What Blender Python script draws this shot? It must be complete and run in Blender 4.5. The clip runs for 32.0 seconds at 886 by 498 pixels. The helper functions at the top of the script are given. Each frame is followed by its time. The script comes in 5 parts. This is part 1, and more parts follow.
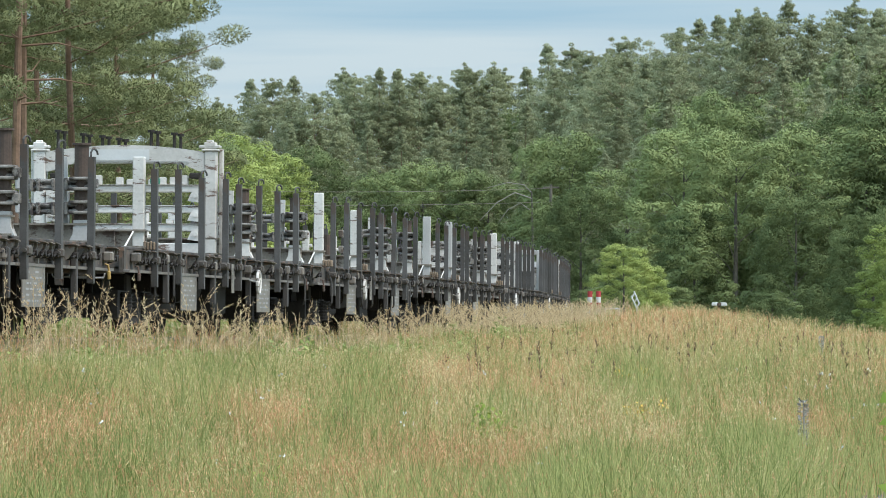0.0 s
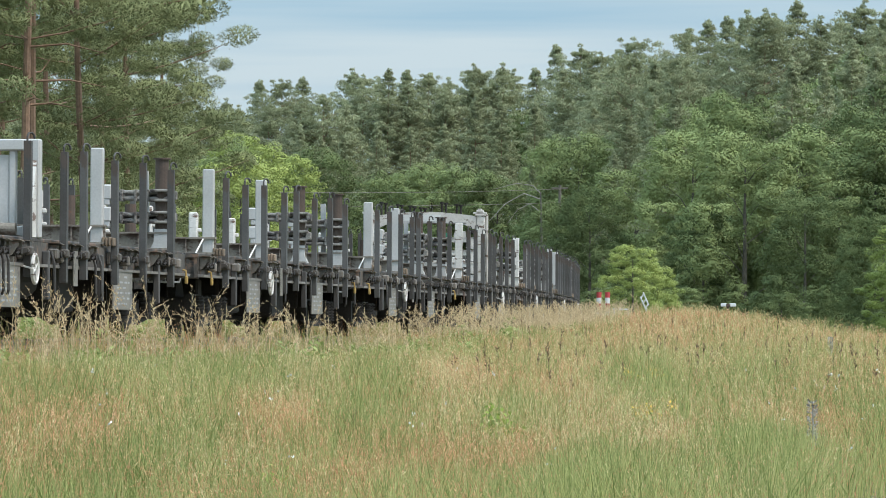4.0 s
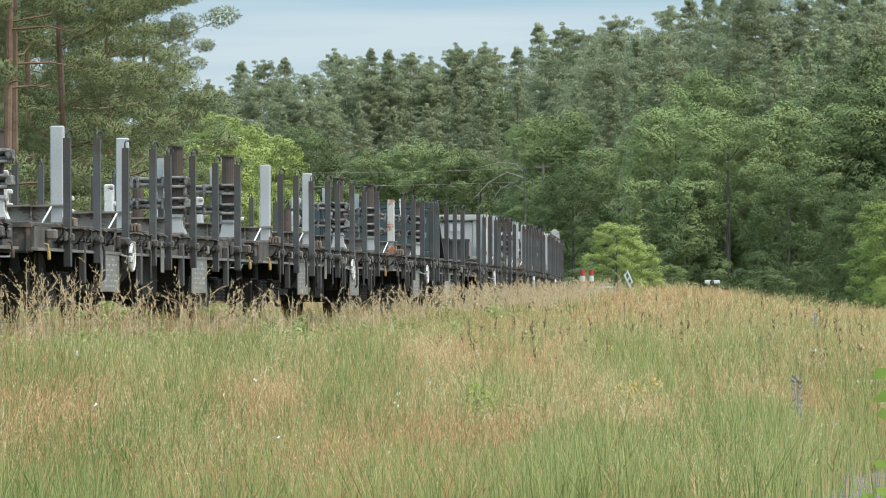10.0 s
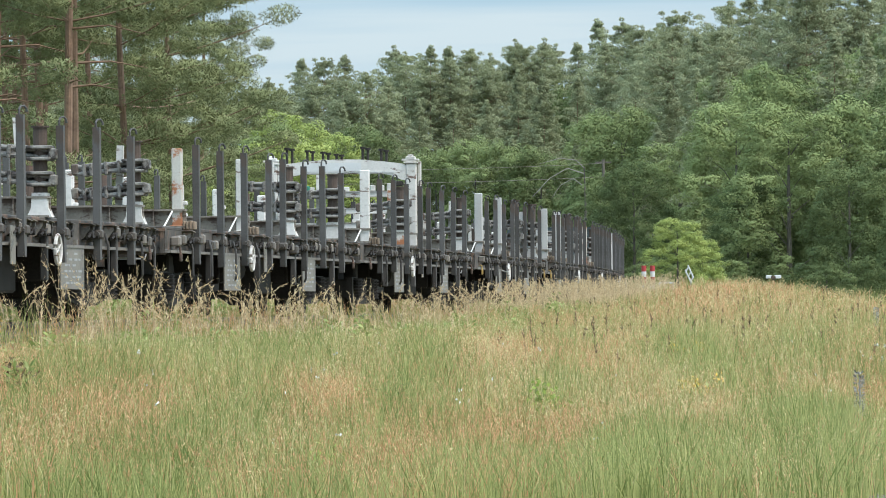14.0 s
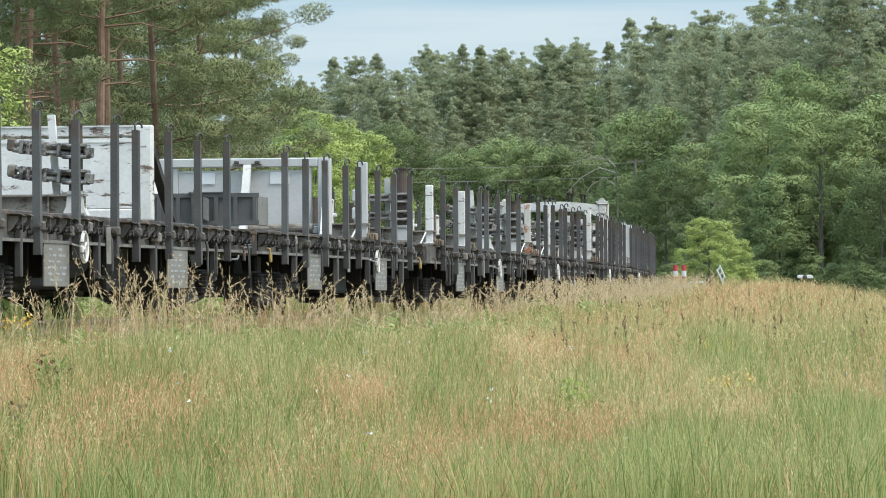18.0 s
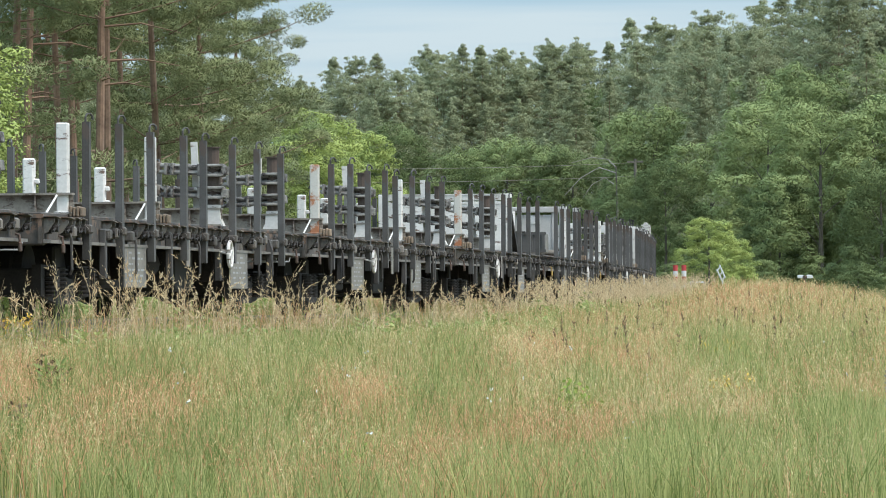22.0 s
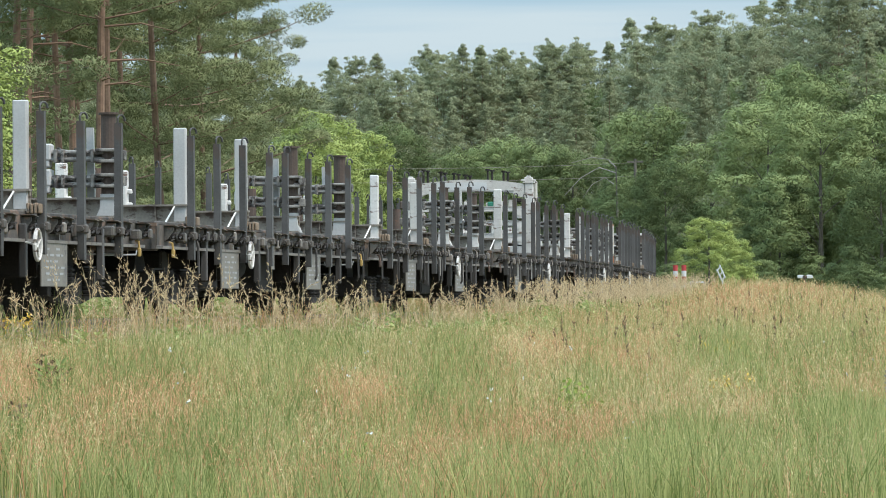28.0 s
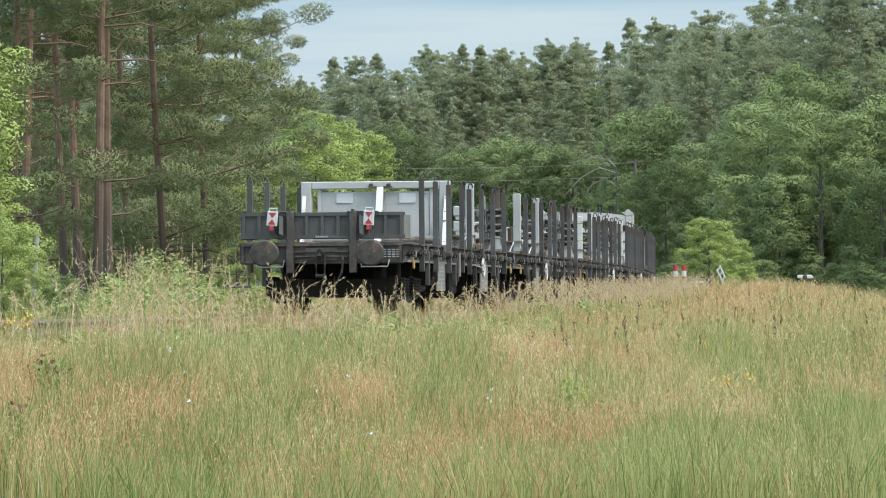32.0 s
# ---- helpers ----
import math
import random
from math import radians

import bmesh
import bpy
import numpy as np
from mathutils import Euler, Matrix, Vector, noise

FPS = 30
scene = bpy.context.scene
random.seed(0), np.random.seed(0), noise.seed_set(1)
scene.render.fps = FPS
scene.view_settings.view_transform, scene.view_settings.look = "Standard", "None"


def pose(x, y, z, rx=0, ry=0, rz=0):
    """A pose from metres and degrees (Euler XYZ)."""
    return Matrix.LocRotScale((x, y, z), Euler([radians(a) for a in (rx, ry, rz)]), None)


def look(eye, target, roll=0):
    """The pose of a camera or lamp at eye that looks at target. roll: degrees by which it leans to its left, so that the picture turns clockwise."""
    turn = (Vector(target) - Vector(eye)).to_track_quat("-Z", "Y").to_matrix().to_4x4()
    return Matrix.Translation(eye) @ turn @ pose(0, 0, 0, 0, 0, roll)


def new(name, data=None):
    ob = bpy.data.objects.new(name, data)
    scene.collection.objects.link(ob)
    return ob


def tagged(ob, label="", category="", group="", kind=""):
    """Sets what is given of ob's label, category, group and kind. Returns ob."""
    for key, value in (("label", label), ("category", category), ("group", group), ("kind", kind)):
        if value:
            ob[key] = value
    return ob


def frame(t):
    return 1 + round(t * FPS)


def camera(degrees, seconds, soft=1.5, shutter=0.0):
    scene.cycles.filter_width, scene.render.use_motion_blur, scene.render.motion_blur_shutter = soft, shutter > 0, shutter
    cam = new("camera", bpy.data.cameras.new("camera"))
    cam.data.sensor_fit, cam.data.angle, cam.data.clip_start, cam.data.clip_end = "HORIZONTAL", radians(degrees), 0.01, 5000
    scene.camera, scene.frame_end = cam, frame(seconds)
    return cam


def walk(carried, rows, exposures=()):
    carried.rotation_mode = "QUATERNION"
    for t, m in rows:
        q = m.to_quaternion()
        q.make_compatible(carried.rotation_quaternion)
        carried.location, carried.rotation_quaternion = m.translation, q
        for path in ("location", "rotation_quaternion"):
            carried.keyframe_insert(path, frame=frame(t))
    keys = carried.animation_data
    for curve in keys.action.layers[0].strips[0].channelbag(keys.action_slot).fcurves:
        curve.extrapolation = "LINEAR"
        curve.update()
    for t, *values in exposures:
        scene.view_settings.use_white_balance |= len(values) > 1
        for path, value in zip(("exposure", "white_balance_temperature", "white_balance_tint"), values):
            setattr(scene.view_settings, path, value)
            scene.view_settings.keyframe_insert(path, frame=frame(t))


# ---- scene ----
# World: metres, z = 0 is the top of the rails, the camera stands above the origin and looks along +y.
cam = camera(9.4, 32.0, soft=0.95)
EYE = 0.176
TURNS = [
    (0.00, 90.832, -0.245, -0.911),
    (0.50, 90.843, -0.245, -0.764),
    (1.00, 90.839, -0.245, -0.753),
    (1.50, 90.840, -0.245, -0.768),
    (2.00, 90.840, -0.245, -0.786),
    (2.50, 90.840, -0.245, -0.803),
    (3.00, 90.840, -0.245, -0.816),
    (3.50, 90.840, -0.245, -0.816),
    (5.50, 90.840, -0.245, -0.812),
    (6.00, 90.840, -0.245, -0.812),
    (8.50, 90.840, -0.245, -0.812),
    (9.00, 90.840, -0.245, -0.819),
    (9.50, 90.840, -0.245, -0.834),
    (10.00, 90.620, 0.237, -0.984),
    (10.50, 90.490, 0.425, -1.456),
    (11.00, 90.484, 0.415, -1.477),
    (11.50, 90.517, 0.394, -1.403),
    (12.00, 90.525, 0.369, -1.369),
    (12.50, 90.530, 0.371, -1.336),
    (13.00, 90.538, 0.353, -1.300),
    (13.50, 90.548, 0.415, -1.211),
    (14.00, 90.589, 0.570, -0.333),
    (14.50, 90.601, 0.422, 0.350),
    (15.00, 90.587, 0.397, 0.413),
    (15.50, 90.586, 0.410, 0.349),
    (17.50, 90.579, 0.398, -0.009),
    (18.00, 90.579, 0.401, -0.000),
    (32.00, 90.579, 0.401, -0.000),
]
walk(cam, [(t, pose(0, 0, EYE, rx, ry, rz)) for t, rx, ry, rz in TURNS], exposures=[(t, stops, 6500, 15) for t, stops in ((0.0, 0.07), (9.5, 0.06), (10.8, 0.22), (14.0, 0.2), (15.5, 0.19), (18.0, 0.2), (22.0, 0.14), (32.0, 0.11))])

# ---- light: a thin overcast ----
SUN_ELEV, SUN_ROT = radians(56), radians(122)
world = bpy.data.worlds.new("sky")
scene.world = world
world.use_nodes = True
wn, wl = world.node_tree.nodes, world.node_tree.links
wn.clear()
sky = wn.new("ShaderNodeTexSky")
sky.sky_type, sky.sun_disc = "NISHITA", False
sky.sun_elevation, sky.sun_rotation = SUN_ELEV, SUN_ROT
sky.air_density, sky.dust_density, sky.ozone_density = 1.0, 2.0, 1.5
coord = wn.new("ShaderNodeTexCoord")
stretch = wn.new("ShaderNodeMapping")
stretch.inputs["Scale"].default_value = (3.0, 3.0, 60.0)
clouds = wn.new("ShaderNodeTexNoise")
clouds.inputs["Scale"].default_value, clouds.inputs["Detail"].default_value = 1.6, 5
veil = wn.new("ShaderNodeValToRGB")
veil.color_ramp.elements[0].position, veil.color_ramp.elements[1].position = 0.38, 0.64
veil.color_ramp.elements[0].color = (3.6, 6.1, 7.7, 1)
veil.color_ramp.elements[1].color = (6.3, 8.0, 8.6, 1)
cover = wn.new("ShaderNodeMixRGB")
cover.inputs[0].default_value = 0.75
# an overcast sky is brighter overhead than at the horizon
parts = wn.new("ShaderNodeSeparateXYZ")
rise = wn.new("ShaderNodeMapRange")
rise.inputs["From Min"].default_value, rise.inputs["From Max"].default_value = 0.08, 0.8
rise.inputs["To Min"].default_value, rise.inputs["To Max"].default_value = 1.0, 3.5
dome = wn.new("ShaderNodeVectorMath")
dome.operation = "SCALE"
back = wn.new("ShaderNodeBackground")
back.inputs["Strength"].default_value = 0.10
wout = wn.new("ShaderNodeOutputWorld")
wl.new(coord.outputs["Generated"], stretch.inputs["Vector"])
wl.new(stretch.outputs["Vector"], clouds.inputs["Vector"])
wl.new(clouds.outputs["Fac"], veil.inputs["Fac"])
wl.new(sky.outputs["Color"], cover.inputs[1])
wl.new(veil.outputs["Color"], cover.inputs[2])
wl.new(coord.outputs["Generated"], parts.inputs["Vector"])
wl.new(parts.outputs["Z"], rise.inputs["Value"])
wl.new(cover.outputs["Color"], dome.inputs[0])
wl.new(rise.outputs["Result"], dome.inputs["Scale"])
wl.new(dome.outputs["Vector"], back.inputs["Color"])
wl.new(back.outputs["Background"], wout.inputs["Surface"])
sun = new("sun", bpy.data.lights.new("sun", "SUN"))
sun.data.energy, sun.data.angle, sun.data.color = 2.7, radians(14), (1.0, 0.95, 0.87)
sun.matrix_world = look((0, 0, 0), (-math.sin(SUN_ROT) * math.cos(SUN_ELEV), -math.cos(SUN_ROT) * math.cos(SUN_ELEV), -math.sin(SUN_ELEV)))


# ---- materials ----
def surface(name, dark, light, rough=0.7, metal=0.0, scale=3.0, fine=40.0, bump=0.2, spots=None, spot_amount=0.3, spot_scale=4.0,
            by_piece=0.0, by_island=0.0, spec=0.5, through_light=0.0, streak=1.0):
    """A painted, weathered or grown surface: two noises mix two colours, spots (rust, chips) lie over them."""
    m = bpy.data.materials.new(name)
    m.use_nodes = True
    n, l = m.node_tree.nodes, m.node_tree.links
    b = n["Principled BSDF"]
    tc = n.new("ShaderNodeTexCoord")
    big, small = n.new("ShaderNodeTexNoise"), n.new("ShaderNodeTexNoise")
    big.inputs["Scale"].default_value, big.inputs["Detail"].default_value = scale, 4
    small.inputs["Scale"].default_value, small.inputs["Detail"].default_value = fine, 3
    both = n.new("ShaderNodeMath")
    both.operation = "MULTIPLY_ADD"
    both.inputs[1].default_value = 0.4
    l.new(tc.outputs["Object"], big.inputs["Vector"])
    l.new(tc.outputs["Object"], small.inputs["Vector"])
    l.new(small.outputs["Fac"], both.inputs[0])
    half = n.new("ShaderNodeMath")
    half.operation = "MULTIPLY"
    half.inputs[1].default_value = 0.6
    l.new(big.outputs["Fac"], half.inputs[0])
    l.new(half.outputs[0], both.inputs[2])
    last = both.outputs[0]
    for amount, kind in ((by_piece, "piece"), (by_island, "island")):
        if amount:
            if kind == "piece":
                src = n.new("ShaderNodeObjectInfo").outputs["Random"]
            else:
                src = n.new("ShaderNodeNewGeometry").outputs["Random Per Island"]
            add = n.new("ShaderNodeMath")
            add.operation = "MULTIPLY_ADD"
            add.inputs[1].default_value = amount
            l.new(src, add.inputs[0])
            l.new(last, add.inputs[2])
            sub = n.new("ShaderNodeMath")
            sub.operation = "SUBTRACT"
            sub.inputs[1].default_value = amount / 2
            l.new(add.outputs[0], sub.inputs[0])
            last = sub.outputs[0]
    ramp = n.new("ShaderNodeValToRGB")
    ramp.color_ramp.elements[0].position, ramp.color_ramp.elements[1].position = 0.3, 0.7
    ramp.color_ramp.elements[0].color, ramp.color_ramp.elements[1].color = (*dark, 1), (*light, 1)
    l.new(last, ramp.inputs["Fac"])
    colour = ramp.outputs["Color"]
    if spots:
        rust = n.new("ShaderNodeTexNoise")
        rust.inputs["Scale"].default_value, rust.inputs["Detail"].default_value = spot_scale, 8
        rust.inputs["Roughness"].default_value = 0.7
        flow = n.new("ShaderNodeMapping")
        flow.inputs["Scale"].default_value = (1, 1, streak)
        l.new(tc.outputs["Object"], flow.inputs["Vector"])
        l.new(flow.outputs["Vector"], rust.inputs["Vector"])
        edge = n.new("ShaderNodeValToRGB")
        edge.color_ramp.elements[0].position = 0.68 - 0.35 * spot_amount
        edge.color_ramp.elements[1].position = 0.73 - 0.35 * spot_amount
        l.new(rust.outputs["Fac"], edge.inputs["Fac"])
        mix = n.new("ShaderNodeMixRGB")
        mix.inputs[2].default_value = (*spots, 1)
        l.new(edge.outputs["Color"], mix.inputs[0])
        l.new(colour, mix.inputs[1])
        colour = mix.outputs["Color"]
    l.new(colour, b.inputs["Base Color"])
    b.inputs["Roughness"].default_value, b.inputs["Metallic"].default_value = rough, metal
    b.inputs["Specular IOR Level"].default_value = spec
    if bump:
        bp = n.new("ShaderNodeBump")
        bp.inputs["Strength"].default_value, bp.inputs["Distance"].default_value = bump, 0.01
        l.new(both.outputs[0], bp.inputs["Height"])
        l.new(bp.outputs["Normal"], b.inputs["Normal"])
    if through_light:
        tr = n.new("ShaderNodeBsdfTranslucent")
        l.new(colour, tr.inputs["Color"])
        ms = n.new("ShaderNodeMixShader")
        ms.inputs[0].default_value = through_light
        out = n["Material Output"]
        l.new(b.outputs["BSDF"], ms.inputs[1])
        l.new(tr.outputs["BSDF"], ms.inputs[2])
        l.new(ms.outputs["Shader"], out.inputs["Surface"])
    return m


FRAME = surface("dark_frame_paint", (0.021, 0.0172, 0.014), (0.11, 0.09, 0.071), 0.8, scale=2.5, fine=14, spots=(0.15, 0.09, 0.058), spot_amount=0.36, spot_scale=3)
GUSSET = surface("grey_bracket_paint", (0.05085, 0.043, 0.0344), (0.1808, 0.15, 0.1204), 0.7, scale=2.5, spots=(0.12, 0.07, 0.045), spot_amount=0.25, by_piece=0.5)
# the flange's lit line is put into this paler colour; dark spots over it
LIP = surface("pale_lit_edge", (0.10, 0.085, 0.07), (0.22, 0.195, 0.165), 0.6, scale=2.5, spots=(0.10, 0.075, 0.055), spot_amount=0.35)
# dark fittings, and running gear whose near-black colour stands in for shade
FRAME_DARK = surface("dark_and_shaded_steel", (0.01356, 0.011, 0.0086), (0.03955, 0.032, 0.0258), 0.9, scale=3)
STAKE = surface("stake_paint", (0.046, 0.0405, 0.035), (0.086, 0.079, 0.072), 0.7, scale=2, spots=(0.066, 0.046, 0.034), spot_amount=0.2, by_piece=0.4, streak=0.4)
GREY_PAINT = surface("pale_grey_paint", (0.35, 0.333, 0.31), (0.48, 0.458, 0.43), 0.6, scale=1.5, spots=(0.2, 0.17, 0.14), spot_amount=0.05)
WHITE_OLD = surface("worn_white_paint", (0.47, 0.435, 0.39), (0.66, 0.62, 0.57), 0.7, scale=3, fine=25, spots=(0.14, 0.085, 0.06), spot_amount=0.36, spot_scale=2.6, by_piece=0.3, streak=3.5)
WHITE_RUST = surface("rusting_white_paint", (0.40, 0.365, 0.31), (0.55, 0.51, 0.45), 0.7, scale=2, spots=(0.34, 0.13, 0.055), spot_amount=0.46, spot_scale=2.2)
COLUMN = surface("brown_column", (0.03955, 0.027, 0.01978), (0.1017, 0.066, 0.0473), 0.75, scale=4, spots=(0.13, 0.06, 0.035), spot_amount=0.2)
TUBE = surface("oily_tube", (0.06, 0.052, 0.044), (0.34, 0.31, 0.27), 0.65, metal=0.2, scale=7, spots=(0.05, 0.04, 0.035), spot_amount=0.5)
BEAM = surface("grey_beam", (0.12, 0.102, 0.08), (0.265, 0.226, 0.178), 0.7, scale=2, spots=(0.09, 0.062, 0.044), spot_amount=0.42, spot_scale=3, streak=2.0)
PLATE = surface("data_plate", (0.1469, 0.13, 0.1075), (0.2373, 0.21, 0.172), 0.6, scale=3, spots=(0.1, 0.09, 0.08), spot_amount=0.25)
PRINT = surface("white_print", (0.26, 0.26, 0.25), (0.4, 0.4, 0.39), 0.7)
YELLOW = surface("yellow_paint", (0.26, 0.16, 0.045), (0.46, 0.29, 0.08), 0.55)
RED = surface("red_paint", (0.36, 0.03, 0.03), (0.47, 0.05, 0.045), 0.6)
WHITE = surface("white_paint", (0.50, 0.49, 0.47), (0.62, 0.605, 0.58), 0.5)
GREEN_PAINT = surface("green_paint", (0.02, 0.16, 0.10), (0.03, 0.22, 0.14), 0.5)
TEAL = surface("dark_teal_paint", (0.032, 0.052, 0.054), (0.055, 0.08, 0.082), 0.6, scale=1.5, spots=(0.16, 0.12, 0.09), spot_amount=0.08)
BOX_GREY = surface("mid_grey_paint", (0.1243, 0.112, 0.09632), (0.2034, 0.182, 0.1548), 0.6, scale=1.5, spots=(0.08, 0.06, 0.05), spot_amount=0.2)
TIMBER = surface("worn_timber", (0.10, 0.072, 0.048), (0.25, 0.175, 0.115), 0.85, scale=4, by_piece=0.3)
RAIL = surface("rail_steel", (0.10, 0.07, 0.055), (0.22, 0.17, 0.14), 0.5, metal=0.6)
BALLAST = surface("ballast", (0.09, 0.078, 0.06), (0.20, 0.175, 0.14), 0.95, scale=6, fine=60, bump=0.8)
SLEEPER = surface("sleeper_wood", (0.06, 0.045, 0.035), (0.13, 0.10, 0.08), 0.9)
SOIL = surface("meadow_soil", (0.06, 0.07, 0.028), (0.15, 0.14, 0.06), 0.95, scale=0.8, fine=12, bump=0.5)
BLADE = surface("grass_blade", (0.148, 0.19, 0.05), (0.445, 0.43, 0.165), 0.8, spec=0.2, scale=0.25, fine=2, bump=0, by_island=0.6, through_light=0.4)
STRAW = surface("ripe_grass", (0.47, 0.33, 0.13), (0.72, 0.57, 0.30), 0.7, scale=0.3, fine=2, bump=0, by_island=0.5, through_light=0.3)
SORREL = surface("reddish_sorrel", (0.52, 0.235, 0.11), (0.74, 0.41, 0.21), 0.7, scale=0.3, fine=2, bump=0, by_island=0.5, through_light=0.25)
HAULM = surface("pinkish_haulm", (0.50, 0.335, 0.18), (0.78, 0.60, 0.36), 0.7, scale=0.3, fine=2, bump=0, by_island=0.5, through_light=0.5)
WEED = surface("weed_leaf", (0.19, 0.235, 0.055), (0.42, 0.45, 0.15), 0.6, scale=0.5, fine=3, bump=0, by_island=0.4, through_light=0.3)
DOCK = surface("dock_seed", (0.115, 0.08, 0.045), (0.25, 0.155, 0.085), 0.8, spec=0.2, scale=0.5, fine=3, bump=0, by_island=0.4)
DRY = surface("dead_stalk", (0.24, 0.215, 0.19), (0.42, 0.39, 0.35), 0.85, spec=0.2, scale=2, fine=20, bump=0, by_island=0.4)
SHOOT = surface("shoot_leaves", (0.24, 0.32, 0.06), (0.42, 0.48, 0.12), 0.7, spec=0.2, scale=2, fine=12, bump=0, by_island=0.3, through_light=0.5)
PATH = surface("trodden_soil", (0.105, 0.092, 0.08), (0.21, 0.185, 0.16), 1.0, spec=0.0, scale=1.5, fine=30, bump=0.6)
BLOOM = surface("yellow_bloom", (0.62, 0.34, 0.03), (0.75, 0.48, 0.05), 0.6, bump=0)
PALE_BLOOM = surface("white_bloom", (0.6, 0.6, 0.55), (0.75, 0.75, 0.72), 0.6, bump=0)
BARK = surface("pine_bark", (0.13, 0.076, 0.048), (0.31, 0.19, 0.122), 0.9, scale=3, fine=18, bump=0.7)
# a pine's bark is grey and furrowed low down and turns reddish higher up
bn, bl = BARK.node_tree.nodes, BARK.node_tree.links
height, aged, old = bn.new("ShaderNodeSeparateXYZ"), bn.new("ShaderNodeMapRange"), bn.new("ShaderNodeMixRGB")
aged.inputs["From Min"].default_value, aged.inputs["From Max"].default_value = 1.5, 4.5
bl.new(bn["Texture Coordinate"].outputs["Object"], height.inputs["Vector"])
bl.new(height.outputs["Z"], aged.inputs["Value"])
bl.new(aged.outputs["Result"], old.inputs[0])
old.inputs[1].default_value = (0.085, 0.062, 0.048, 1)
bl.new(bn["Principled BSDF"].inputs["Base Color"].links[0].from_socket, old.inputs[2])
bl.new(old.outputs["Color"], bn["Principled BSDF"].inputs["Base Color"])
BARK_OAK = surface("oak_bark", (0.07, 0.06, 0.045), (0.16, 0.14, 0.11), 0.95, scale=3, fine=18, bump=0.7)
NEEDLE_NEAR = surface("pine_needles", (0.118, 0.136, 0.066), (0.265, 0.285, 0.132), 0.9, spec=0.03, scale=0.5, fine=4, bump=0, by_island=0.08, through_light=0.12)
# paler and flatter than the near needles: distance haze put into the colour
NEEDLE_HAZY = surface("hazed_pine_needles", (0.24, 0.258, 0.146), (0.335, 0.355, 0.206), 0.95, spec=0.03, scale=0.3, fine=1.2, bump=0, by_island=0.06, by_piece=0.32, through_light=0.36)
LEAF = surface("oak_leaves", (0.112, 0.142, 0.06), (0.252, 0.297, 0.124), 0.9, scale=0.30, fine=1.2, bump=0, spec=0.05, by_island=0.06, by_piece=0.45, through_light=0.3)
LEAF_YOUNG = surface("young_leaves", (0.20, 0.25, 0.066), (0.38, 0.43, 0.135), 0.8, spec=0.15, scale=0.5, fine=3, bump=0, by_island=0.12, by_piece=0.25, through_light=0.25)


# ---- mesh helpers ----
def box(bm, x0, x1, y0, y1, z0, z1):
    v = [bm.verts.new(p) for p in ((x0, y0, z0), (x1, y0, z0), (x1, y1, z0), (x0, y1, z0), (x0, y0, z1), (x1, y0, z1), (x1, y1, z1), (x0, y1, z1))]
    for f in ((0, 3, 2, 1), (4, 5, 6, 7), (0, 1, 5, 4), (1, 2, 6, 5), (2, 3, 7, 6), (3, 0, 4, 7)):
        bm.faces.new([v[i] for i in f])


def soft_box(bm, x0, x1, y0, y1, z0, z1, r=0.012):
    t = bmesh.new()
    box(t, x0, x1, y0, y1, z0, z1)
    bmesh.ops.bevel(t, geom=t.edges[:], offset=r, segments=1, affect="EDGES")
    join(bm, t)


def join(bm, t):
    m = bpy.data.meshes.new("tmp")
    t.to_mesh(m)
    t.free()
    bm.from_mesh(m)
    bpy.data.meshes.remove(m)


def tube(bm, pts, radii, seg=8):
    """A round rod through the points, with a radius for each."""
    rings = []
    pts = [Vector(p) for p in pts]
    for i, p in enumerate(pts):
        d = (pts[min(i + 1, len(pts) - 1)] - pts[max(i - 1, 0)]).normalized()
        q = d.to_track_quat("Z", "Y")
        r = radii[i] if isinstance(radii, (list, tuple)) else radii
        rings.append([bm.verts.new(p + q @ Vector((r * math.cos(a), r * math.sin(a), 0))) for a in [2 * math.pi * k / seg for k in range(seg)]])
    for a, b in zip(rings, rings[1:]):
        for k in range(seg):
            bm.faces.new((a[k], a[(k + 1) % seg], b[(k + 1) % seg], b[k]))
    bm.faces.new(rings[0][::-1])
    bm.faces.new(rings[-1])


def slab(bm, outline, axis, a, b):
    """An outline in two coordinates, pulled from a to b along the axis x, y or z."""
    put = {"x": lambda p, h: (h, p[0], p[1]), "y": lambda p, h: (p[0], h, p[1]), "z": lambda p, h: (p[0], p[1], h)}[axis]
    lo, hi = [bm.verts.new(put(p, a)) for p in outline], [bm.verts.new(put(p, b)) for p in outline]
    bm.faces.new(lo[::-1])
    bm.faces.new(hi)
    for i in range(len(outline)):
        j = (i + 1) % len(outline)
        bm.faces.new((lo[i], lo[j], hi[j], hi[i]))
    bmesh.ops.recalc_face_normals(bm, faces=bm.faces)


def beam_i(bm, axis, a, b, c, z0, z1, w, web=0.03):
    """An I-beam from a to b along x or y, centred on c across."""
    fl = 0.025
    for lo, hi, h in ((z0, z0 + fl, w), (z0 + fl, z1 - fl, web), (z1 - fl, z1, w)):
        if axis == "x":
            box(bm, a, b, c - h / 2, c + h / 2, lo, hi)
        else:
            box(bm, c - h / 2, c + h / 2, a, b, lo, hi)


def mesh_of(name, bm, material):
    me = bpy.data.meshes.new(name)
    bm.to_mesh(me)
    bm.free()
    me.materials.append(material)
    return me


def part(name, bm, material, parent=None, label=""):
    ob = new(name, mesh_of(name, bm, material) if isinstance(bm, bmesh.types.BMesh) else bm)
    ob.parent = parent
    if label:
        ob["label"] = label
    return ob


KEPT = {}


def kept(key, build, material):
    """A mesh that is built once and shared by all parts alike."""
    if key not in KEPT:
        bm = bmesh.new()
        build(bm)
        KEPT[key] = mesh_of(key, bm, material)
    return KEPT[key]


